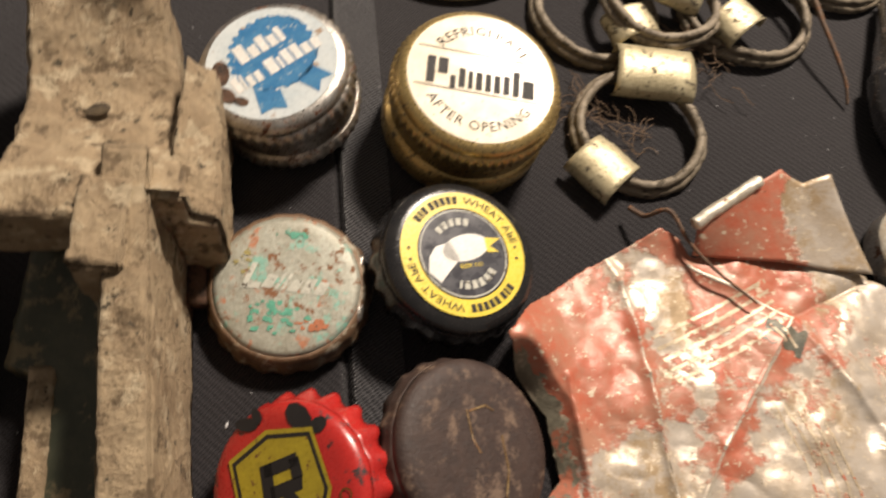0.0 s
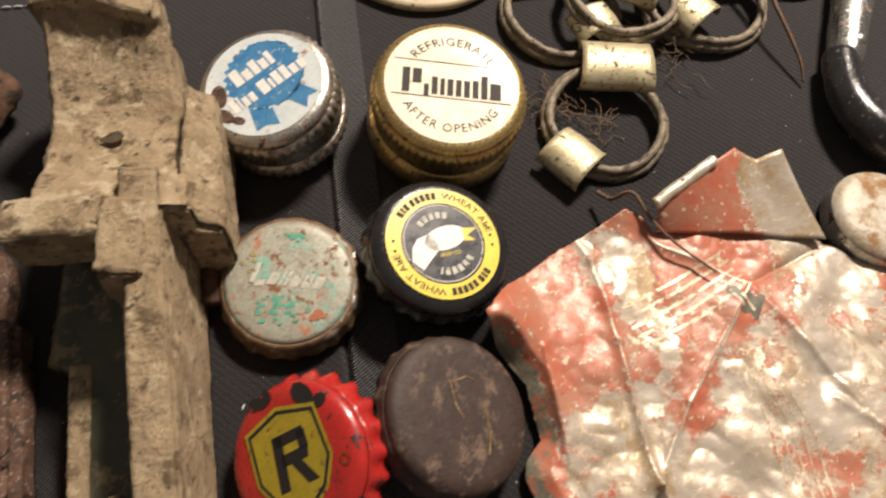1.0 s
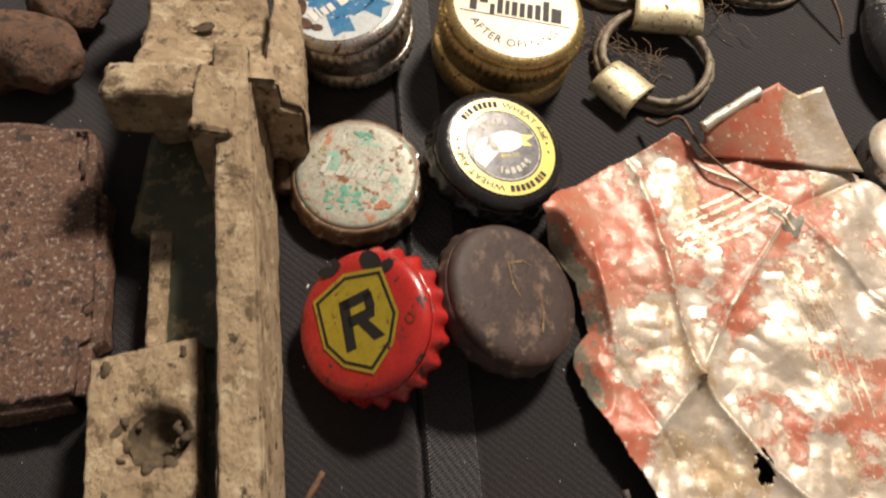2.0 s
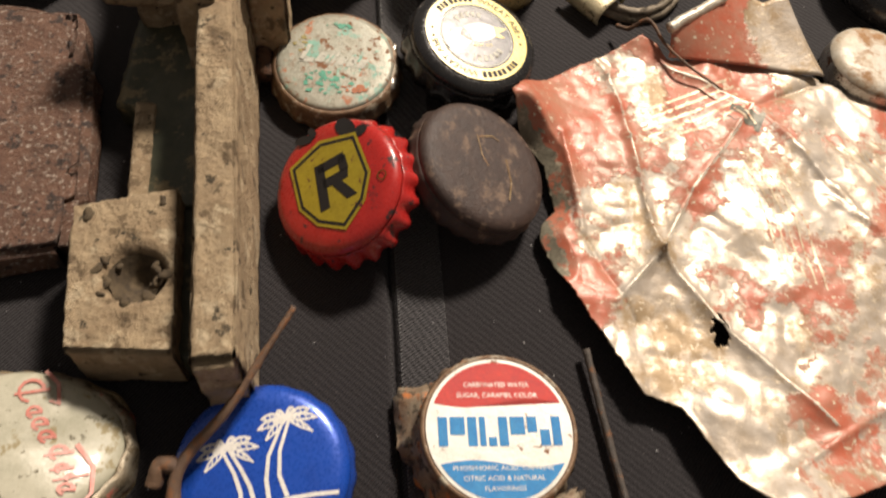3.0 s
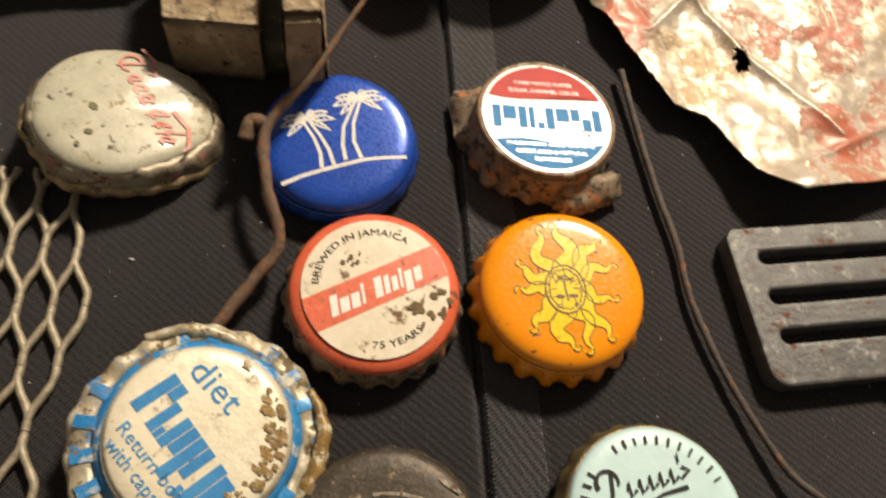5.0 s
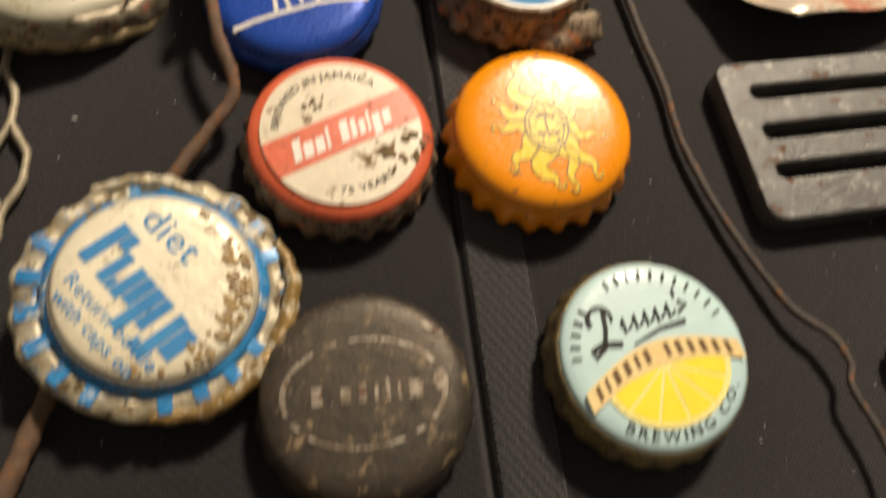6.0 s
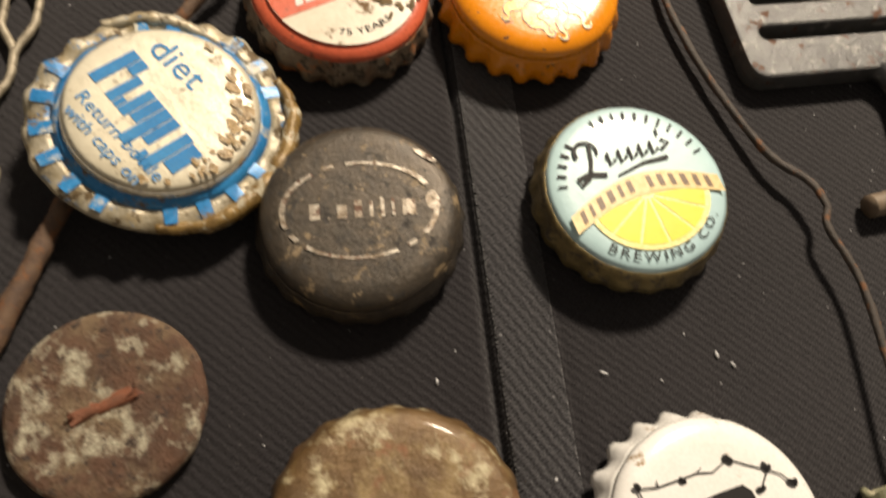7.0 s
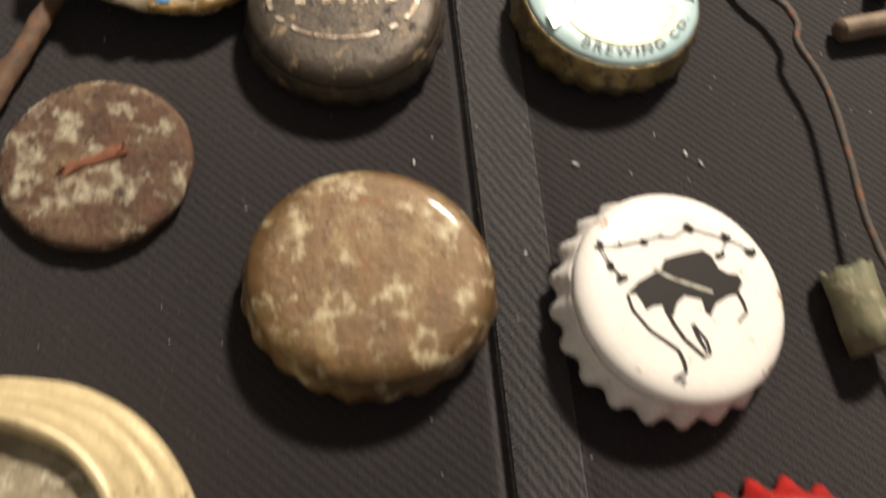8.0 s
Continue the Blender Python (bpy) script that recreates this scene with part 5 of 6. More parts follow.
def rail(u, v, w):
    y = lerp(-22.5, 62, v)
    left, right = lerp(-35.2, -46.0, v), lerp(-28.6, -39.6, v)
    low_right = lerp(-27.6, -37.6, v)
    top = lerp(24.0, 26.5, v) - 1.0 * math.sin(6 * v) + 3.0 * max(0.0, v - 0.78) / 0.22
    z = lerp(0.3, top, w)
    x = lerp(lerp(left, left, w), lerp(low_right, right, w), u)
    return x, y + (1.2 * u if v < 0.05 else 0), z


ceramic("rail", rail, (8, 44, 14), 0.45, 1.0)
ceramic("channel_floor", lambda u, v, w: (lerp(-60.8 if v > 0.5 else lerp(-53.4, -56.6, v * 2), lerp(-36.5, -45, v), u), lerp(10, 58, v), lerp(0.3, 8.0 + 5.0 * u * u, w)), (12, 24, 5), 0.3, 2.0, OLIVETONE, "dark olive channel floor", 0.2)


def block(u, v, w):
    x0, x1 = lerp(-56.0, -60.2, v), lerp(-39.6, -43.6, v)
    x, y = lerp(x0, x1, u), lerp(-17.2, lerp(8.0, 12.4, u), v)
    z = lerp(0.3, 15.2, w)
    if w > 0.99:
        d = math.hypot(x + 47.8, (y + 4.2) * 1.05)
        z -= 8.0 * math.exp(-(d / 4.1) ** 4)
    return x, y, z


ceramic("block", block, (34, 40, 8), 0.3, 3.0, CERAMIC, "", 0.2)
bm = lathe([(0, 9.6 * MM), (1.4, 9.9), (2.4, 11.0), (3.4, 12.4), (4.4, 13.8)], 30, lambda a, k, r, z: (r * (1 + 0.15 * noise.noise(Vector((math.cos(a) * 2, math.sin(a) * 2, k)))) * MM, (z + 0.3 * noise.noise(Vector((r * math.cos(a), r * math.sin(a), 2)))) * MM))
lift(bm, lambda c: (c.x - 47.8 * MM, c.y - 4.2 * MM, c.z))
part("plugged_hole", bm, PITDIRT, fit_, "dark dirt plug in the hole")
rb = random.Random(29)
for k in range(16):
    a0, r0, q = rb.uniform(0, 6.28), rb.uniform(3.2, 5.6), rb.uniform(0.35, 0.9)
    bm = bmesh.new()
    bmesh.ops.create_icosphere(bm, subdivisions=2, radius=MM, matrix=pose((-48.4 + r0 * math.cos(a0)) * MM, (-4.6 + r0 * math.sin(a0) * 0.95) * MM, (15.0 - 1.5 * max(0.0, 4.6 - r0)) * MM, 0, 0, rb.uniform(0, 180)) @ Matrix.Diagonal((q * 1.6, q, 0.35, 1)))
    part("dirt_crumb", rough_up(bm, 0.0004, 900, r0), PITDIRT, fit_)
# dark flattened blobs in place of hollow pits
for x, y, z, sx, sy, sz, tz in ((-34.4, 22.5, 14.0, 0.5, 2.8, 1.6, 12), (-32.8, 8.0, 12.5, 0.5, 1.8, 1.1, 12), (-30.6, -4.0, 10.0, 0.5, 1.6, 0.8, 12), (-57.0, 6.2, 15.1, 0.7, 1.4, 0.35, 0), (-45.4, 9.6, 15.2, 0.8, 0.9, 0.35, 0), (-36.4, 36.0, 19.0, 0.5, 3.0, 1.8, 10), (-50.0, 72.0, 21.6, 2.0, 1.2, 0.4, 20), (-46.0, 64.0, 24.4, 0.9, 0.6, 0.4, 20)):
    bm = bmesh.new()
    bmesh.ops.create_icosphere(bm, subdivisions=2, radius=MM, matrix=pose(x * MM, y * MM, z * MM, 0, 0, tz) @ Matrix.Diagonal((sx, sy, sz, 1)))
    part("pit", rough_up(bm, 0.0008, 900, x), PITDIRT, fit_, "dark blob in place of a pit")
# tan strip paints the light that clears the rail onto the channel floor
ceramic("floor_edge", lambda u, v, w: (lerp(lerp(-53.8, -57.2, v), lerp(-50.2, -52.6, v), u), lerp(11.0, 36.0, v), lerp(0.3, 8.6, w)), (6, 16, 6), 0.25, 4.5, CERAMIC, "", 0.2)
ceramic("groove", lambda u, v, w: (lerp(lerp(-41.0, -45.0, v), lerp(-34.0, -41.0, v), u), lerp(-16, 14, v), lerp(0.3, 9.5, w)), (4, 16, 4), 0.2, 4.0, OLIVETONE, "dark olive groove", 0.1)
ceramic("cross_arm", lambda u, v, w: (lerp(-62.6, -45, u), lerp(48.4, 55.5, v) + 1.0 * u, lerp(19.0 if u < 0.9 else 12, 30.0, w)), (18, 8, 10), 0.5, 5.0)
ceramic("shoulder", lambda u, v, w: (lerp(-47.2, -40.2, u), lerp(42.4, 56.0, v), lerp(4.0, 30.4 - 1.0 * u, w)), (10, 14, 14), 0.6, 6.0)


def saddle(u, v, w):
    y = lerp(54.0, 98.5, v)
    x = lerp(lerp(-59.0, -64.0, v), lerp(-33.6, -43.6, v), u)
    dip = 29.6 - 9.0 * math.sin(math.pi * min(1.0, v * 1.02)) ** 1.2 + 3.0 * max(0.0, v - 0.9) * 10 * 0.6
    return x, y + (1.5 * math.sin(9 * u) if v > 0.97 else 0), lerp(0.3 if u > 0.25 else 6.0, dip - 1.0 * u, w)


ceramic("saddle", saddle, (26, 40, 12), 0.6, 7.0, CERAMIC, "", 0.12)
ceramic("lip", lambda u, v, w: (lerp(-65.0, -42.6, u), lerp(94.0, 99.0, v) + 1.2 * math.sin(5 * u), lerp(18.0, 30.5 + 1.2 * math.sin(4 * u), w)), (22, 6, 8), 0.6, 8.0)
ceramic("side_lug", lambda u, v, w: (lerp(-37.5, lerp(-29.6, -33.0, v), u), lerp(53.5, 82.0, v), lerp(2.0, 25.0 - 4.0 * u, w)), (8, 18, 10), 0.6, 9.0)
part("rust_pin", rough_up(tube([(-36.0, 67, 4.2), (-35.6, 57, 4.4), (-34.8, 47, 4.2)], 1.9, 10), 0.0003, 500, 2.0), RUSTY, fit_, "rusted iron pin")

# ---- rusted blocks ----
rust = thing("rusted_block", "brown rusted iron block with glittering grains", "iron block")
bm = box_grid(lambda u, v, w: ((lerp(-118, lerp(-62.6, -72.0, v) + (6.0 if 0.2 < v < 0.75 else 2.0 * math.sin(9 * v)) * 0.5, u)) * MM, (lerp(lerp(-8, 3.0, u), 57.5, v)) * MM, lerp(0.4, 8.2, w) * MM), 44, 44, 8, 0.3)
bmesh.ops.recalc_face_normals(bm, faces=bm.faces)
part("block_body", rough_up(rough_up(bm, 0.0007, 90, 3.0), 0.0003, 420, 1.0), SLAG, rust)
for label, (x, y, z), (rx, ry, rz), seed in (("dark rusted iron lump", (-92, 76, 6.5), (15, 9.5, 6.5), 1.0), ("small rusted iron lump", (-84.5, 92, 5.5), (8.5, 8, 5.8), 4.0)):
    lump = thing("rusted_lump", label, "iron lump", pose(x * MM, y * MM, z * MM))
    bm = bmesh.new()
    bmesh.ops.create_icosphere(bm, subdivisions=4, radius=1.0)
    lift(bm, lambda c: (c.x * rx * MM, c.y * ry * MM, c.z * rz * MM))
    part("lump", rough_up(rough_up(bm, 0.0022, 120, seed), 0.0006, 500, seed), RUSTY, lump)

# ---- flattened can ----
CREASES = [((34, 62), (38, 54), 0.9), ((38, 54), (40.5, 37), 1.3), ((40.5, 37), (43.7, 10.6), 1.6), ((43.7, 10.6), (53, -4), 1.5), ((43.7, 10.6), (52, 25), 1.2), ((52, 25), (69, 48), 1.0), ((53, -4), (70, -22), 1.3),
           ((43.7, 10.6), (34, 0), 1.0), ((26, 36), (29, 14), 1.4), ((69, 48), (92, 12), 1.1), ((51, 58), (69, 48), 1.0), ((69, 48), (88, 57), -1.4), ((60, -30), (92, -12), 1.4), ((80, 25), (105, 5), 1.0), ((29, 14), (38, -4), -0.8)]


FOLD = [(17.6, 36.5), (22.6, 30), (24.6, 20), (21.4, 16.2), (21.0, 13.0), (23.4, 7.0)]


def can_z(x, y):
    """Height of the crumpled sheet (mm)."""
    p = Vector((x * 0.045, y * 0.045, 1.3))
    z = 4.6 + 1.7 * noise.noise(p) + 1.2 * noise.noise(p * 2.4) + 0.4 * abs(noise.noise(p * 5)) + 0.12 * noise.noise(p * 11)
    for (x0, y0), (x1, y1), h in CREASES:
        L2 = (x1 - x0) ** 2 + (y1 - y0) ** 2
        t = max(0.0, min(1.0, ((x - x0) * (x1 - x0) + (y - y0) * (y1 - y0)) / L2))
        d = math.hypot(x - x0 - t * (x1 - x0), y - y0 - t * (y1 - y0))
        z += 0.75 * h * math.exp(-d / 1.1)
    z += 7.5 * math.exp(-((x - 16) ** 2 + (y - 41) ** 2) / 60.0)
    z += 2.5 * math.exp(-((x - 46) ** 2 + (y - 64) ** 2) / 50.0)
    z += 4.5 * math.exp(-((x - 60) ** 2 / 160.0 + (y + 36) ** 2 / 30.0))
    # the side wall folds down along one edge
    d = min(math.hypot(x - x0 - t * (x1 - x0), y - y0 - t * (y1 - y0)) for (x0, y0), (x1, y1) in zip(FOLD, FOLD[1:]) for t in (max(0.0, min(1.0, ((x - x0) * (x1 - x0) + (y - y0) * (y1 - y0)) / ((x1 - x0) ** 2 + (y1 - y0) ** 2))),))
    if d < 12:
        z = z * (0.45 + 0.55 * min(1.0, d / 4.2))
    return max(0.6, z)


can = thing("flattened_can", "crumpled flattened can with worn red and white paint", "drink can")
EDGE = [(15.0, 41.0), (20, 47.8), (31, 56), (46, 64.2), (49.5, 62.5), (52.0, 59.8), (60, 60.0), (72, 60.5), (86.5, 57.5), (95, 52), (112, 47), (130, 30), (134, 0), (120, -22), (100, -27), (84, -29), (68, -34.4), (57, -37.2), (50.6, -32), (43.4, -19.4), (36.9, -17.2),
        (31.0, -6.4), (24.6, 4.2), (21.0, 13.0), (21.4, 16.2), (24.6, 20), (22.6, 30), (17.6, 36.5)]


def edge_at(angle, cx, cy):
    """How far the outline is from the middle, along an angle."""
    d = Vector((math.cos(angle), math.sin(angle)))
    best = 10.0
    for (x0, y0), (x1, y1) in zip(EDGE, EDGE[1:] + EDGE[:1]):
        ex, ey = x1 - x0, y1 - y0
        den = d.x * ey - d.y * ex
        if abs(den) < 1e-9:
            continue
        r = ((x0 - cx) * ey - (y0 - cy) * ex) / den
        s = ((x0 - cx) * d.y - (y0 - cy) * d.x) / den
        if r > 0 and -1e-6 <= s <= 1 + 1e-6:
            best = max(best, r)
    return best


bm = bmesh.new()
CX, CY, NA, NR = 62.0, 18.0, 640, 110
rings = []
for k in range(NR + 1):
    ring = []
    for i in range(NA):
        a = 2 * math.pi * i / NA
        r = edge_at(a, CX, CY) * (k / NR) ** 0.8
        r += 0.35 * noise.noise(Vector((i * 0.35, 3.0, 0))) * (k / NR) ** 6
        x, y = CX + r * math.cos(a), CY + r * math.sin(a)
        curl = (k / NR) ** 14 * 1.1 * noise.noise(Vector((math.cos(a) * 4, math.sin(a) * 4, 2)))
        ring.append(bm.verts.new((x * MM, y * MM, max(0.5, can_z(x, y) - curl) * MM)) if k or not i else ring[0])
    rings.append(ring)
for r0, r1 in zip(rings, rings[1:]):
    for i in range(NA):
        j = (i + 1) % NA
        vs_ = [r0[i], r1[i], r1[j], r0[j]]
        vs_ = [v for n_, v in enumerate(vs_) if v not in vs_[:n_]]
        mid = sum((v.co for v in vs_), Vector()) / len(vs_) / MM
        hole = math.hypot((mid.x - 52.8) / 1.5, (mid.y + 5.0) / 3.1) + 0.5 * noise.noise(mid * 0.9)
        if hole > 1.0:
            f = bm.faces.new(vs_)
            # folded side wall: olive tin with its shade painted into the colour
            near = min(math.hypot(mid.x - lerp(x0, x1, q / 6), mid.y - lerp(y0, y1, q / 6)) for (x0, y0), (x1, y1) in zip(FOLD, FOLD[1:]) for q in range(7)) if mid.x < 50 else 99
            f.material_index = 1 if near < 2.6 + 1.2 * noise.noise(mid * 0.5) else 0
bmesh.ops.delete(bm, geom=[v for v in bm.verts if not v.link_faces], context="VERTS")
ob = part("crumpled_sheet", bm, CANPAINT, can)
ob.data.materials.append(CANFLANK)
sol = ob.modifiers.new("thickness", "SOLIDIFY")
sol.thickness, sol.offset = 0.2 * MM, 0


def strip_on_can(points, width, name, material, label="", up=0.16):
    pts = []
    for (x0, y0), (x1, y1) in zip(points, points[1:]):
        n_ = max(2, int(math.hypot(x1 - x0, y1 - y0) / 0.8))
        pts += [(lerp(x0, x1, i / n_), lerp(y0, y1, i / n_)) for i in range(n_)]
    pts.append(points[-1])
    bm = bmesh.new()
    rows = []
    for i, (x, y) in enumerate(pts):
        ax, ay = pts[max(0, i - 1)]
        bx, by = pts[min(len(pts) - 1, i + 1)]
        d = math.hypot(bx - ax, by - ay)
        nx, ny = -(by - ay) / d, (bx - ax) / d
        wv = width * (0.8 + 0.4 * noise.noise(Vector((x, y, 0)) * 0.7))
        rows.append([bm.verts.new(((x + nx * s * wv) * MM, (y + ny * s * wv) * MM, (can_z(x + nx * s * wv, y + ny * s * wv) + up) * MM)) for s in (-0.5, 0, 0.5)])
    for r0, r1 in zip(rows, rows[1:]):
        for i in range(2):
            bm.faces.new((r0[i], r0[i + 1], r1[i + 1], r1[i]))
    bmesh.ops.recalc_face_normals(bm, faces=bm.faces)
    bm.normal_update()
    if sum(f.normal.z for f in bm.faces) < 0:
        bmesh.ops.reverse_faces(bm, faces=bm.faces)
    return part(name, bm, material, can, label)


for k in range(5):
    strip_on_can([(42.2 + 0.9 * k, 43.5 - 1.9 * k), (54 + 0.9 * k, 49.0 - 1.9 * k), (66.0 + 0.5 * k, 55.6 - 1.9 * k)], 0.8, "printed_line", CANLINE, "cream printed line")
strip_on_can([(63.4, 46.0), (70.0, 42.6)], 6.0, "printed_panel", CANDARK, "dark worn printed panel")
strip_on_can([(64.6, 46.8), (66.4, 43.2)], 0.8, "printed_mark", CANLINE, up=0.26)
strip_on_can([(66.6, 46.0), (68.4, 42.2)], 0.8, "printed_mark", CANLINE, up=0.26)
for k in range(5):
    strip_on_can([(62 + 2.0 * k, 33 - 1.0 * k), (66 + 2.0 * k, 22 - 1.0 * k), (67 + 2.0 * k, 8 - 1.0 * k)], 0.5, "printed_line", CANLINE, "cream printed line")
for k in range(4):
    strip_on_can([(84 + 2.6 * k, 40 - k), (93 + 2.6 * k, 27 - k), (99 + 2.6 * k, 12 - k)], 0.6, "printed_line", CANLINE, "cream printed line")


# bright strips along the creases, their highlight put into the colour
for (p0, p1, h_) in CREASES[:8] + CREASES[10:11]:
    if h_ > 0.9:
        strip_on_can([p0, ((p0[0] + p1[0]) / 2 + 0.4, (p0[1] + p1[1]) / 2 - 0.3), p1], 0.75, "worn_crease", CANEDGE, "painted highlight on the crease", 0.12)


# raised flap with its rolled edge
FLAP_TOP = [(51.6, 63.6, 9.6), (60.5, 69.6, 11.2), (69.0, 75.2, 12.2), (74.0, 73.4, 10.2), (79.2, 75.0, 10.8)]
FLAP_LOW = [(52.0, 59.6, 5.2), (60.0, 59.0, 5.4), (70.0, 59.0, 5.0), (79.0, 57.6, 5.2), (87.0, 57.0, 5.8)]


def along(line, u):
    k = min(len(line) - 2, int(u * (len(line) - 1)))
    f = u * (len(line) - 1) - k
    return [lerp(p, q, f) for p, q in zip(line[k], line[k + 1])]


def flap(u, v):
    p = [lerp(a, b, v) for a, b in zip(along(FLAP_LOW, u), along(FLAP_TOP, u))]
    return p[0], p[1], p[2] + 0.7 * math.sin(u * 8.0) * v + 0.9 * math.sin(3.1 * v) * (0.4 - u)


bm = bmesh.new()
grid = [[bm.verts.new(tuple(c * MM for c in flap(i / 28, j / 18))) for i in range(29)] for j in range(19)]
for r0, r1 in zip(grid, grid[1:]):
    for i in range(28):
        bm.faces.new((r0[i], r0[i + 1], r1[i + 1], r1[i]))
ob = part("torn_flap", bm, CANPAINT, can, "raised torn red flap")
sol = ob.modifiers.new("thickness", "SOLIDIFY")
sol.thickness, sol.offset = 0.25 * MM, 0
part("rolled_edge", rough_up(tube([(51.0, 63.6, 9.8), (55.5, 66.6, 10.6), (60.5, 69.8, 11.4), (64.0, 72.2, 11.9)], 1.2, 10), 0.00025, 500), CANEDGE, can, "pale rolled metal edge")

disc_ = thing("metal_disc", "pale rust-stained round metal cap beside the can", "metal disc", cap_pose(101.0, 62.0, 7.5, 0.05, 0.05, 0, 6.5))
STAINED = aged("rust_stained_cream", (0.50, 0.47, 0.40), (0.42, 0.36, 0.27), (((0.28, 0.15, 0.06), 0.30, 110.0, 0.8, 0.06),), 0.45, 0.1, 0.5, 200.0)
for nm, prof in (("cap_top", [(0, 6.5 * MM), (6, 6.5), (9.0, 6.3), (10.6, 5.4), (11.0, 4.6)]), ("skirt", [(11.0, 4.6), (11.2, 3.6), (11.3, 1.0), (11.0, 0.0)])):
    bm = lathe(prof, 64, lambda a, k, r, z: (r * MM, (z + 0.2 * noise.noise(Vector((r * math.cos(a) * 0.3, r * math.sin(a) * 0.3, 1)))) * MM))
    part(nm, bm, STAINED if nm == "cap_top" else SILVER, disc_)

# ---- wires, twigs, mesh, grate ----
w = thing("bent_wire", "rusty bent iron wire lying across the cloth", "wire")
part("wire", tube([(-22.2, -9.2, 16.6), (-26.4, -17.0, 14.8), (-30.8, -24.8, 12.8), (-37.2, -33.6, 10.4), (-36.0, -44.0, 8.4), (-33.4, -52.2, 6.2), (-36.7, -58.2, 5.0), (-41.9, -66.6, 3.6), (-46.0, -76, 2.2), (-52.0, -88, 2.0), (-54.4, -96.0, 2.2), (-57.2, -105, 2.0), (-61.0, -117, 1.8), (-68, -138, 1.8)], 0.98, 10, lambda t: 0.42 + 0.6 * min(1.0, t * 4) + (0.35 if t > 0.7 else 0), 0.35), WIRE, w)
part("knot", rough_up(tube([(-36.8, -33.2, 10.4), (-39.6, -32.6, 10.6), (-40.6, -35.6, 9.4)], 1.25, 8), 0.0003, 600), WIRE, w, "hooked knot on the wire")
w = thing("iron_wire", "thin kinked dark iron wire on the cloth", "wire")
part("wire", tube([(28.2, -8.8, 2.4), (30.6, -22.4, 1.8), (33.0, -35.0, 1.6), (35.6, -46, 1.6), (37.0, -57, 1.7), (41.6, -70.4, 1.8), (48.6, -84.6, 2.6), (53.6, -89.6, 3.6), (55.6, -94.0, 3.8), (55.0, -97.6, 3.8), (57.8, -106.0, 4.2), (58.6, -118, 4.6), (58.9, -129, 5.0), (60.8, -141, 6.4), (63.5, -152, 5.0), (67.0, -170, 2.0)], 0.62, 8, lambda t: 1.15 - 0.3 * t, 0.3), DARKWIRE, w)
g = thing("copper_tube", "short green corroded copper tube on the cloth", "tube", pose(0.0560, -0.1400, 0.0034, 0, 0, 10))
bm = lathe([(2.6, -6.0), (3.3, -6.0), (3.4, -2.6), (3.3, 1.8), (3.4, 5.4), (2.7, 5.4), (2.6, 0.0), (2.6, -6.0)], 40, lambda a, k, r, z: (r * MM, (z + (0.9 * noise.noise(Vector((math.cos(a) * 2, math.sin(a) * 2, 1.5))) if k in (4, 5) else 0)) * MM))
lift(bm, lambda c: (c.x, c.z, -c.y))
part("tube_wall", rough_up(bm, 0.0002, 500), GREENTUBE, g)

net = thing("expanded_mesh", "piece of tan expanded metal mesh", "metal mesh")


def node(i, j):
    """Knots of the stretched diamond grid (mm); even rows sit half a step across."""
    return (-65.3 - 5.3 * i + (2.65 if j % 2 == 0 else 0.0) + 0.35 * (j - 1) + 0.9 * noise.noise(Vector((i * 0.7, j * 0.7, 1.3))), -44.0 - 9.7 * j + 0.4 * noise.noise(Vector((i, j, 5))), 1.3 + 0.35 * noise.noise(Vector((i, j, 9))))


for j in range(-1, 6):
    for i in range(8):
        a = node(i, j)
        for di in ((0, -1) if j % 2 == 0 else (0, 1)):
            k = i + di
            if k < (1 if j + 1 in (0, 4, 6) else 0) or i < (1 if j in (0, 4, -1) else 0):
                continue
            b = node(k, j + 1)
            if j == -1:
                a = tuple(lerp(q, p, 0.45) for p, q in zip(node(i, j), b))
            p1 = (lerp(a[0], b[0], 0.08), lerp(a[1], b[1], 0.28), a[2] + 0.1)
            p2 = (lerp(a[0], b[0], 0.92), lerp(a[1], b[1], 0.72), b[2] + 0.1)
            bm = tube([a, p1, p2, b], 0.66, 6, None, 0.3, i)
            part("strand", bm, MESHM, net)

grate = thing("iron_grate", "grey cast iron slotted grate piece", "iron grate")


def gpt(u, v):
    """Along the slots (u) and down the piece (v), mm."""
    o, du, dv = Vector((43.4, -43.2)), Vector((0.985, 0.135)), Vector((0.17, -0.985))
    q = o + du * u + dv * v
    return q.x, q.y


def rounded(u0, v0, u1, v1, radii, n=6):
    """A rectangle with its own radius at each corner (u0 v0, u1 v0, u1 v1, u0 v1)."""
    out = []
    for (cu, cv), (su, sv), r, a0 in zip(((u0, v0), (u1, v0), (u1, v1), (u0, v1)), ((1, 1), (-1, 1), (-1, -1), (1, -1)), radii, (180, 270, 0, 90)):
        out += [(cu + su * r + r * math.cos(radians(a0 + 90 * i / n)), cv + sv * r + r * math.sin(radians(a0 + 90 * i / n))) for i in range(n + 1)]
    return out


bm = bmesh.new()
loops = [rounded(0.0, 0.3, 47.0, 29.2, (2.6, 0.5, 0.5, 3.2))] + [rounded(5.0 - 0.5 * k, v0, 44.0, v1, (1.2, 0.6, 0.6, 1.2)) for k, (v0, v1) in enumerate(((4.9, 7.5), (12.2, 15.0), (19.4, 22.1)))]
for loop in loops:
    ring = [bm.verts.new((*(c * MM for c in gpt(u, v)), 0.3 * MM)) for u, v in loop]
    for p, q in zip(ring, ring[1:] + ring[:1]):
        bm.edges.new((p, q))
bmesh.ops.triangle_fill(bm, use_beauty=True, use_dissolve=False, edges=bm.edges[:])
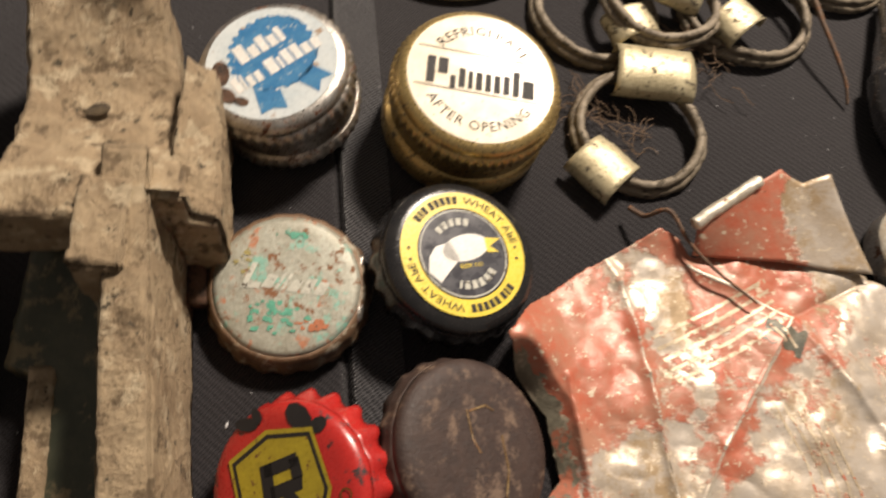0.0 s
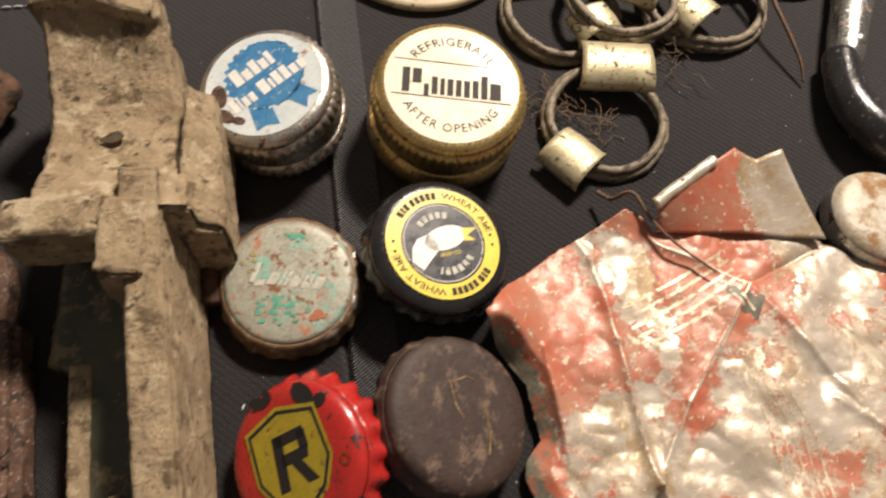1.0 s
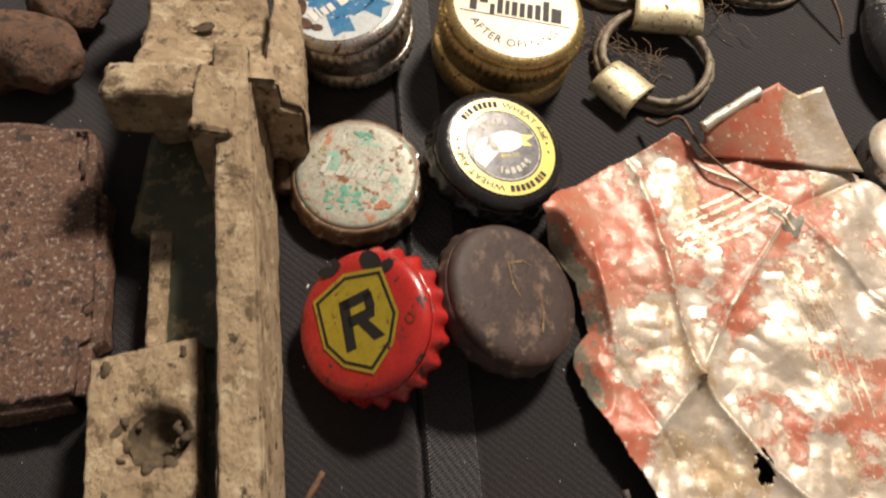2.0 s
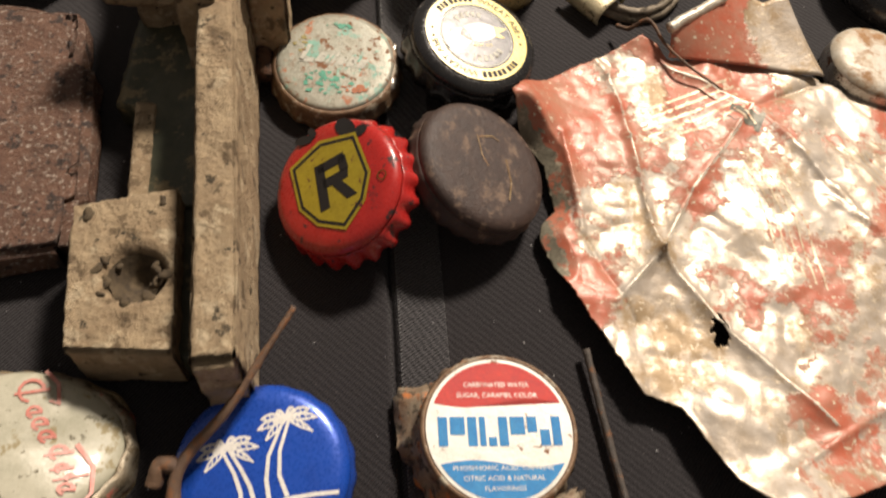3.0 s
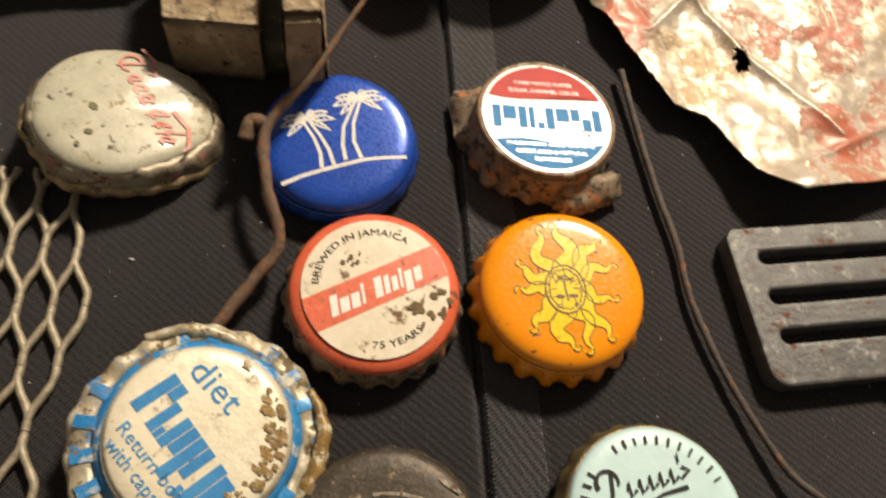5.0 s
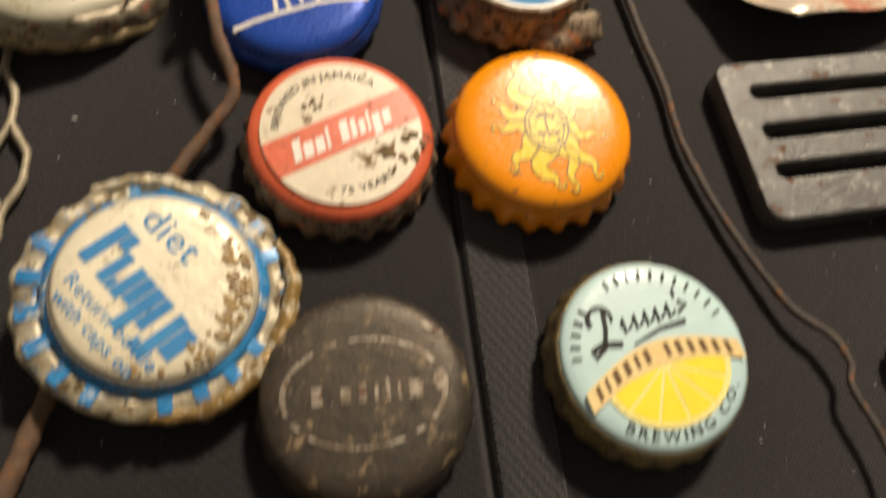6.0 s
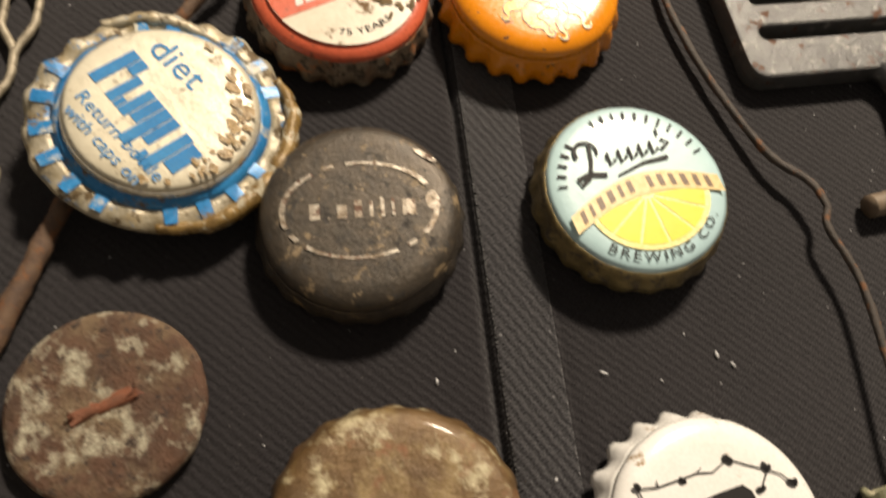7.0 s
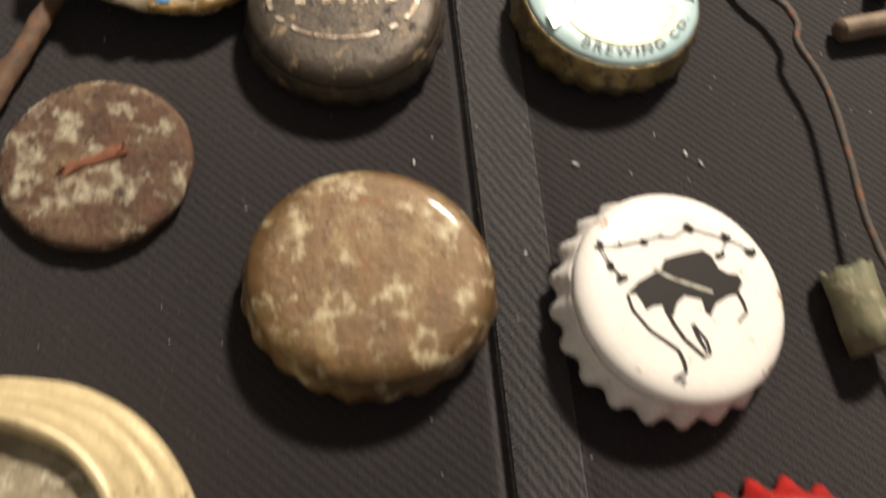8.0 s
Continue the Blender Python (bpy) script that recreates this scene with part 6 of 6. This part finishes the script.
raised = bmesh.ops.extrude_face_region(bm, geom=bm.faces[:])
top = [v for v in raised["geom"] if isinstance(v, bmesh.types.BMVert)]
for v in top:
    v.co.z = 4.2 * MM
bmesh.ops.recalc_face_normals(bm, faces=bm.faces)
rim = [e for e in bm.edges if all(v.co.z > 4 * MM for v in e.verts) and e.calc_face_angle(0.0) > 1.0]
bmesh.ops.bevel(bm, geom=rim, offset=0.5 * MM, segments=2, affect="EDGES", profile=0.6)
part("slotted_plate", bm, CASTIRON, grate, smooth=False)
bm = tube([(*gpt(23.5, 27.5), 2.4), (*gpt(26.0, 32), 2.4), (*gpt(25.0, 40), 2.4), (*gpt(22.5, 46), 2.4)], 2.1, 10)
part("prong", rough_up(bm, 0.0002, 400), CASTIRON, grate)
bm = tube([(64.0, -93.2, 2.0), (69, -92.0, 2.2), (76, -90.5, 2.2)], 1.9, 10)
part("prong_tip", rough_up(bm, 0.0002, 400), aged("tan_rusted_iron", (0.20, 0.15, 0.10), (0.14, 0.10, 0.07), (), 0.6), grate, "tan rusted prong")


# ---- ring pull tabs ----
def tab_ring(label, centre, r, tilt, wide, tabs):
    ob = thing("ring_pull", label, "ring pull", None, "ring pulls on the cloth")
    cx, cy, cz = centre
    for dz, k, rr in ((0.0, 1.0, 1.15), (1.5, 0.94, 0.95)):
        pts = []
        for i in range(25):
            a = 2 * math.pi * i / 24 + 0.4
            pts.append((cx + r * k * wide * math.cos(a), cy + r * k * math.sin(a), cz + dz + tilt * math.sin(a) + 0.5 * math.sin(3 * a + cx)))
        part("ring", rough_up(tube(pts, rr, 8, None, 0.25, cx), 0.0001, 600), TABRING, ob)
    for x, y, z, length, width, turn, mat_ in tabs:
        bm = bmesh.new()
        rows = []
        for i in range(15):
            u = i / 14
            a = math.pi * (1.12 - 1.24 * u)
            line = []
            for j in range(11):
                v = j / 10 - 0.5
                line.append(bm.verts.new((length * v * MM * (1 - 0.12 * u), width * 0.5 * math.cos(a) * MM, (width * 0.30 * math.sin(a)) * MM)))
            rows.append(line)
        for r0, r1 in zip(rows, rows[1:]):
            for j in range(10):
                bm.faces.new((r0[j], r0[j + 1], r1[j + 1], r1[j]))
        rough_up(bm, 0.0003, 260, x)
        m = pose(x * MM, y * MM, z * MM, 0, 0, turn)
        bmesh.ops.transform(bm, matrix=m, verts=bm.verts)
        tab = part("curled_tab", bm, mat_, ob, "dirty pale gold curled tab")
        sol = tab.modifiers.new("thickness", "SOLIDIFY")
        sol.thickness = 0.35 * MM
    return ob


tab_ring("dull ring pull with two pale gold curled tabs", (46.4, 88.0, 2.2), 13.2, 1.0, 1.0, [(50.0, 101.2, 4.6, 17.0, 12.5, -4, TABGOLD), (37.6, 78.4, 3.0, 11.0, 11.0, -46, TABGOLD)])
tab_ring("dull ring pull lying over its neighbours", (54.5, 121.0, 5.2), 13.0, -1.0, 1.0, [(56.0, 122.6, 8.5, 15.0, 11.0, -25, TABGOLD), (47.5, 113.6, 4.0, 8.0, 11.0, -70, TABGOLD)])
tab_ring("dull ring pull partly under another ring", (40.5, 119.0, 1.6), 13.6, 0.4, 1.0, [(36.0, 132.0, 3.0, 12.0, 10.0, 10, TABGOLD)])
tab_ring("stretched ring pull with a torn tab", (76.0, 122.0, 2.0), 13.2, 0.5, 1.12, [(71.4, 116.6, 5.0, 8.0, 12.0, -52, TABGOLD), (84.0, 132.0, 5.0, 14.0, 10.0, 5, TABGOLD)])
tab_ring("dull ring pull at the far edge", (101.0, 140.0, 1.8), 13.0, 0.5, 1.1, [(100.0, 150.0, 4.0, 12.0, 10.0, 5, TABGOLD)])
tw = thing("dry_twig", "thin dry brown twig leaning over a ring pull", "twig")
part("stem", tube([(82, 136, 6), (88.6, 125, 8.0), (91.0, 116, 7.0), (94.8, 105, 4.0), (96.0, 99.6, 1.2)], 0.55, 6, lambda t: 1.5 - 1.0 * t, 0.3), WIRE, tw)
tw = thing("dry_twig", "thin dry brown twig lying on the can", "twig")
part("stem", tube([(42.0, 70.0, 3.2), (44.0, 67.4, 5.0), (47.2, 66.8, 8.6), (50.6, 61.4, 7.4), (55, 56.0, 7.0), (62, 50.0, 6.6)], 0.42, 6, lambda t: 1.3 - 0.7 * t, 0.3), WIRE, tw)
roots = thing("rootlets", "tangle of dry brown rootlets among the ring pulls", "rootlets", kind="stuff")
bm = bmesh.new()
rr_ = random.Random(11)
for k in range(90):
    cx, cy, s = rr_.choice(((61, 112, 6.0), (61, 112, 6.0), (36, 92, 4.0), (35, 96, 5.0), (44, 88, 7.0), (66, 106, 4.0), (61, 112, 5.0)))
    p = Vector((rr_.gauss(cx, s * 0.5), rr_.gauss(cy, s * 0.5), rr_.uniform(0.6, 4.0)))
    pts = [p]
    d = rr_.uniform(0, 6.28)
    for _ in range(4):
        d += rr_.uniform(-0.9, 0.9)
        p = p + Vector((1.6 * math.cos(d), 1.6 * math.sin(d), rr_.uniform(-0.5, 0.5)))
        p.z = max(0.4, p.z)
        pts.append(p)
    t_ = tube(pts, 0.10, 3)
    me_ = bpy.data.meshes.new("tmp")
    t_.to_mesh(me_)
    t_.free()
    bm.from_mesh(me_)
    bpy.data.meshes.remove(me_)
part("fibres", bm, FIBRE, roots)

# ---- chrome and black opener ----
op = thing("bottle_opener", "old opener with chrome ferrule and black enamelled handle", "opener")
bm = box_grid(lambda u, v, w_: (lerp(lerp(99.4, 111.0, v), lerp(107.0, 122.5, v), u) * MM, lerp(99.4 - 1.2 * u, 131.0, v) * MM, (2.0 + (5.2 + 1.8 * math.sin(math.pi * u)) * w_) * MM), 12, 12, 4, 0.3)
part("ferrule", rough_up(bm, 0.0002, 200), CHROME, op, "worn chrome ferrule")
bm = lathe([(0, 1.0 * MM), (0.9, 0.9), (1.5, 0.4), (1.6, 0.0)], 20, lambda a, k, r, z: (r * MM, z * MM))
lift(bm, lambda c: (c.x + 107.6 * MM, c.y + 106.4 * MM, c.z + 8.4 * MM))
part("rivet", bm, CHROME, op)
bm = tube([(104, 104, 5.2), (102.6, 97, 5.4), (102.4, 91, 5.8), (104.4, 84.6, 6.0), (109, 79.4, 6.0), (118, 75.0, 6.0), (134, 71, 6.0)], 4.6, 16, lambda t: 0.86 + 0.25 * min(1, 2 * t))
part("handle", bm, BLACKHANDLE, op, "curved glossy black handle")

lid = thing("tan_lid", "flat round tan metal lid at the far edge", "lid", pose(0.0085, 0.1435, 0.0005, 0, 0, 0))
bm = lathe([(0, 2.0 * MM), (10, 2.0), (20, 2.0), (22.2, 2.2), (23.2, 2.1), (23.8, 1.4), (23.6, 0.4), (22.5, 0.0), (0, 0.0)], 96, lambda a, k, r, z: (r * MM, z * MM))
part("lid_disc", bm, LIDTAN, lid)

# ---- lint on the cloth ----
lint = thing("lint", "pale lint specks and fibres scattered on the cloth", "lint", kind="stuff")
bm = bmesh.new()
rl = random.Random(21)
places = [(36, -116, 0.45), (38.2, -117.4, 0.4), (19.2, -118.4, 0.42), (11.2, -132.4, 0.45), (-4, -119.4, 0.38), (-57.4, -54.4, 0.42), (-28.6, 28.4, 0.38)]
places += [(rl.uniform(-90, 95), rl.uniform(-180, 120), rl.uniform(0.06, 0.19)) for _ in range(420)]
for x, y, s in places:
    m = pose(x * MM, y * MM, (cloth_z(x, y) + s * 0.5) * MM, rl.uniform(0, 40), 0, rl.uniform(0, 360)) @ Matrix.Diagonal((rl.uniform(0.8, 1.9), 0.6, 0.5, 1))
    bmesh.ops.create_icosphere(bm, subdivisions=1, radius=s * MM, matrix=m)
part("specks", bm, LINT, lint)
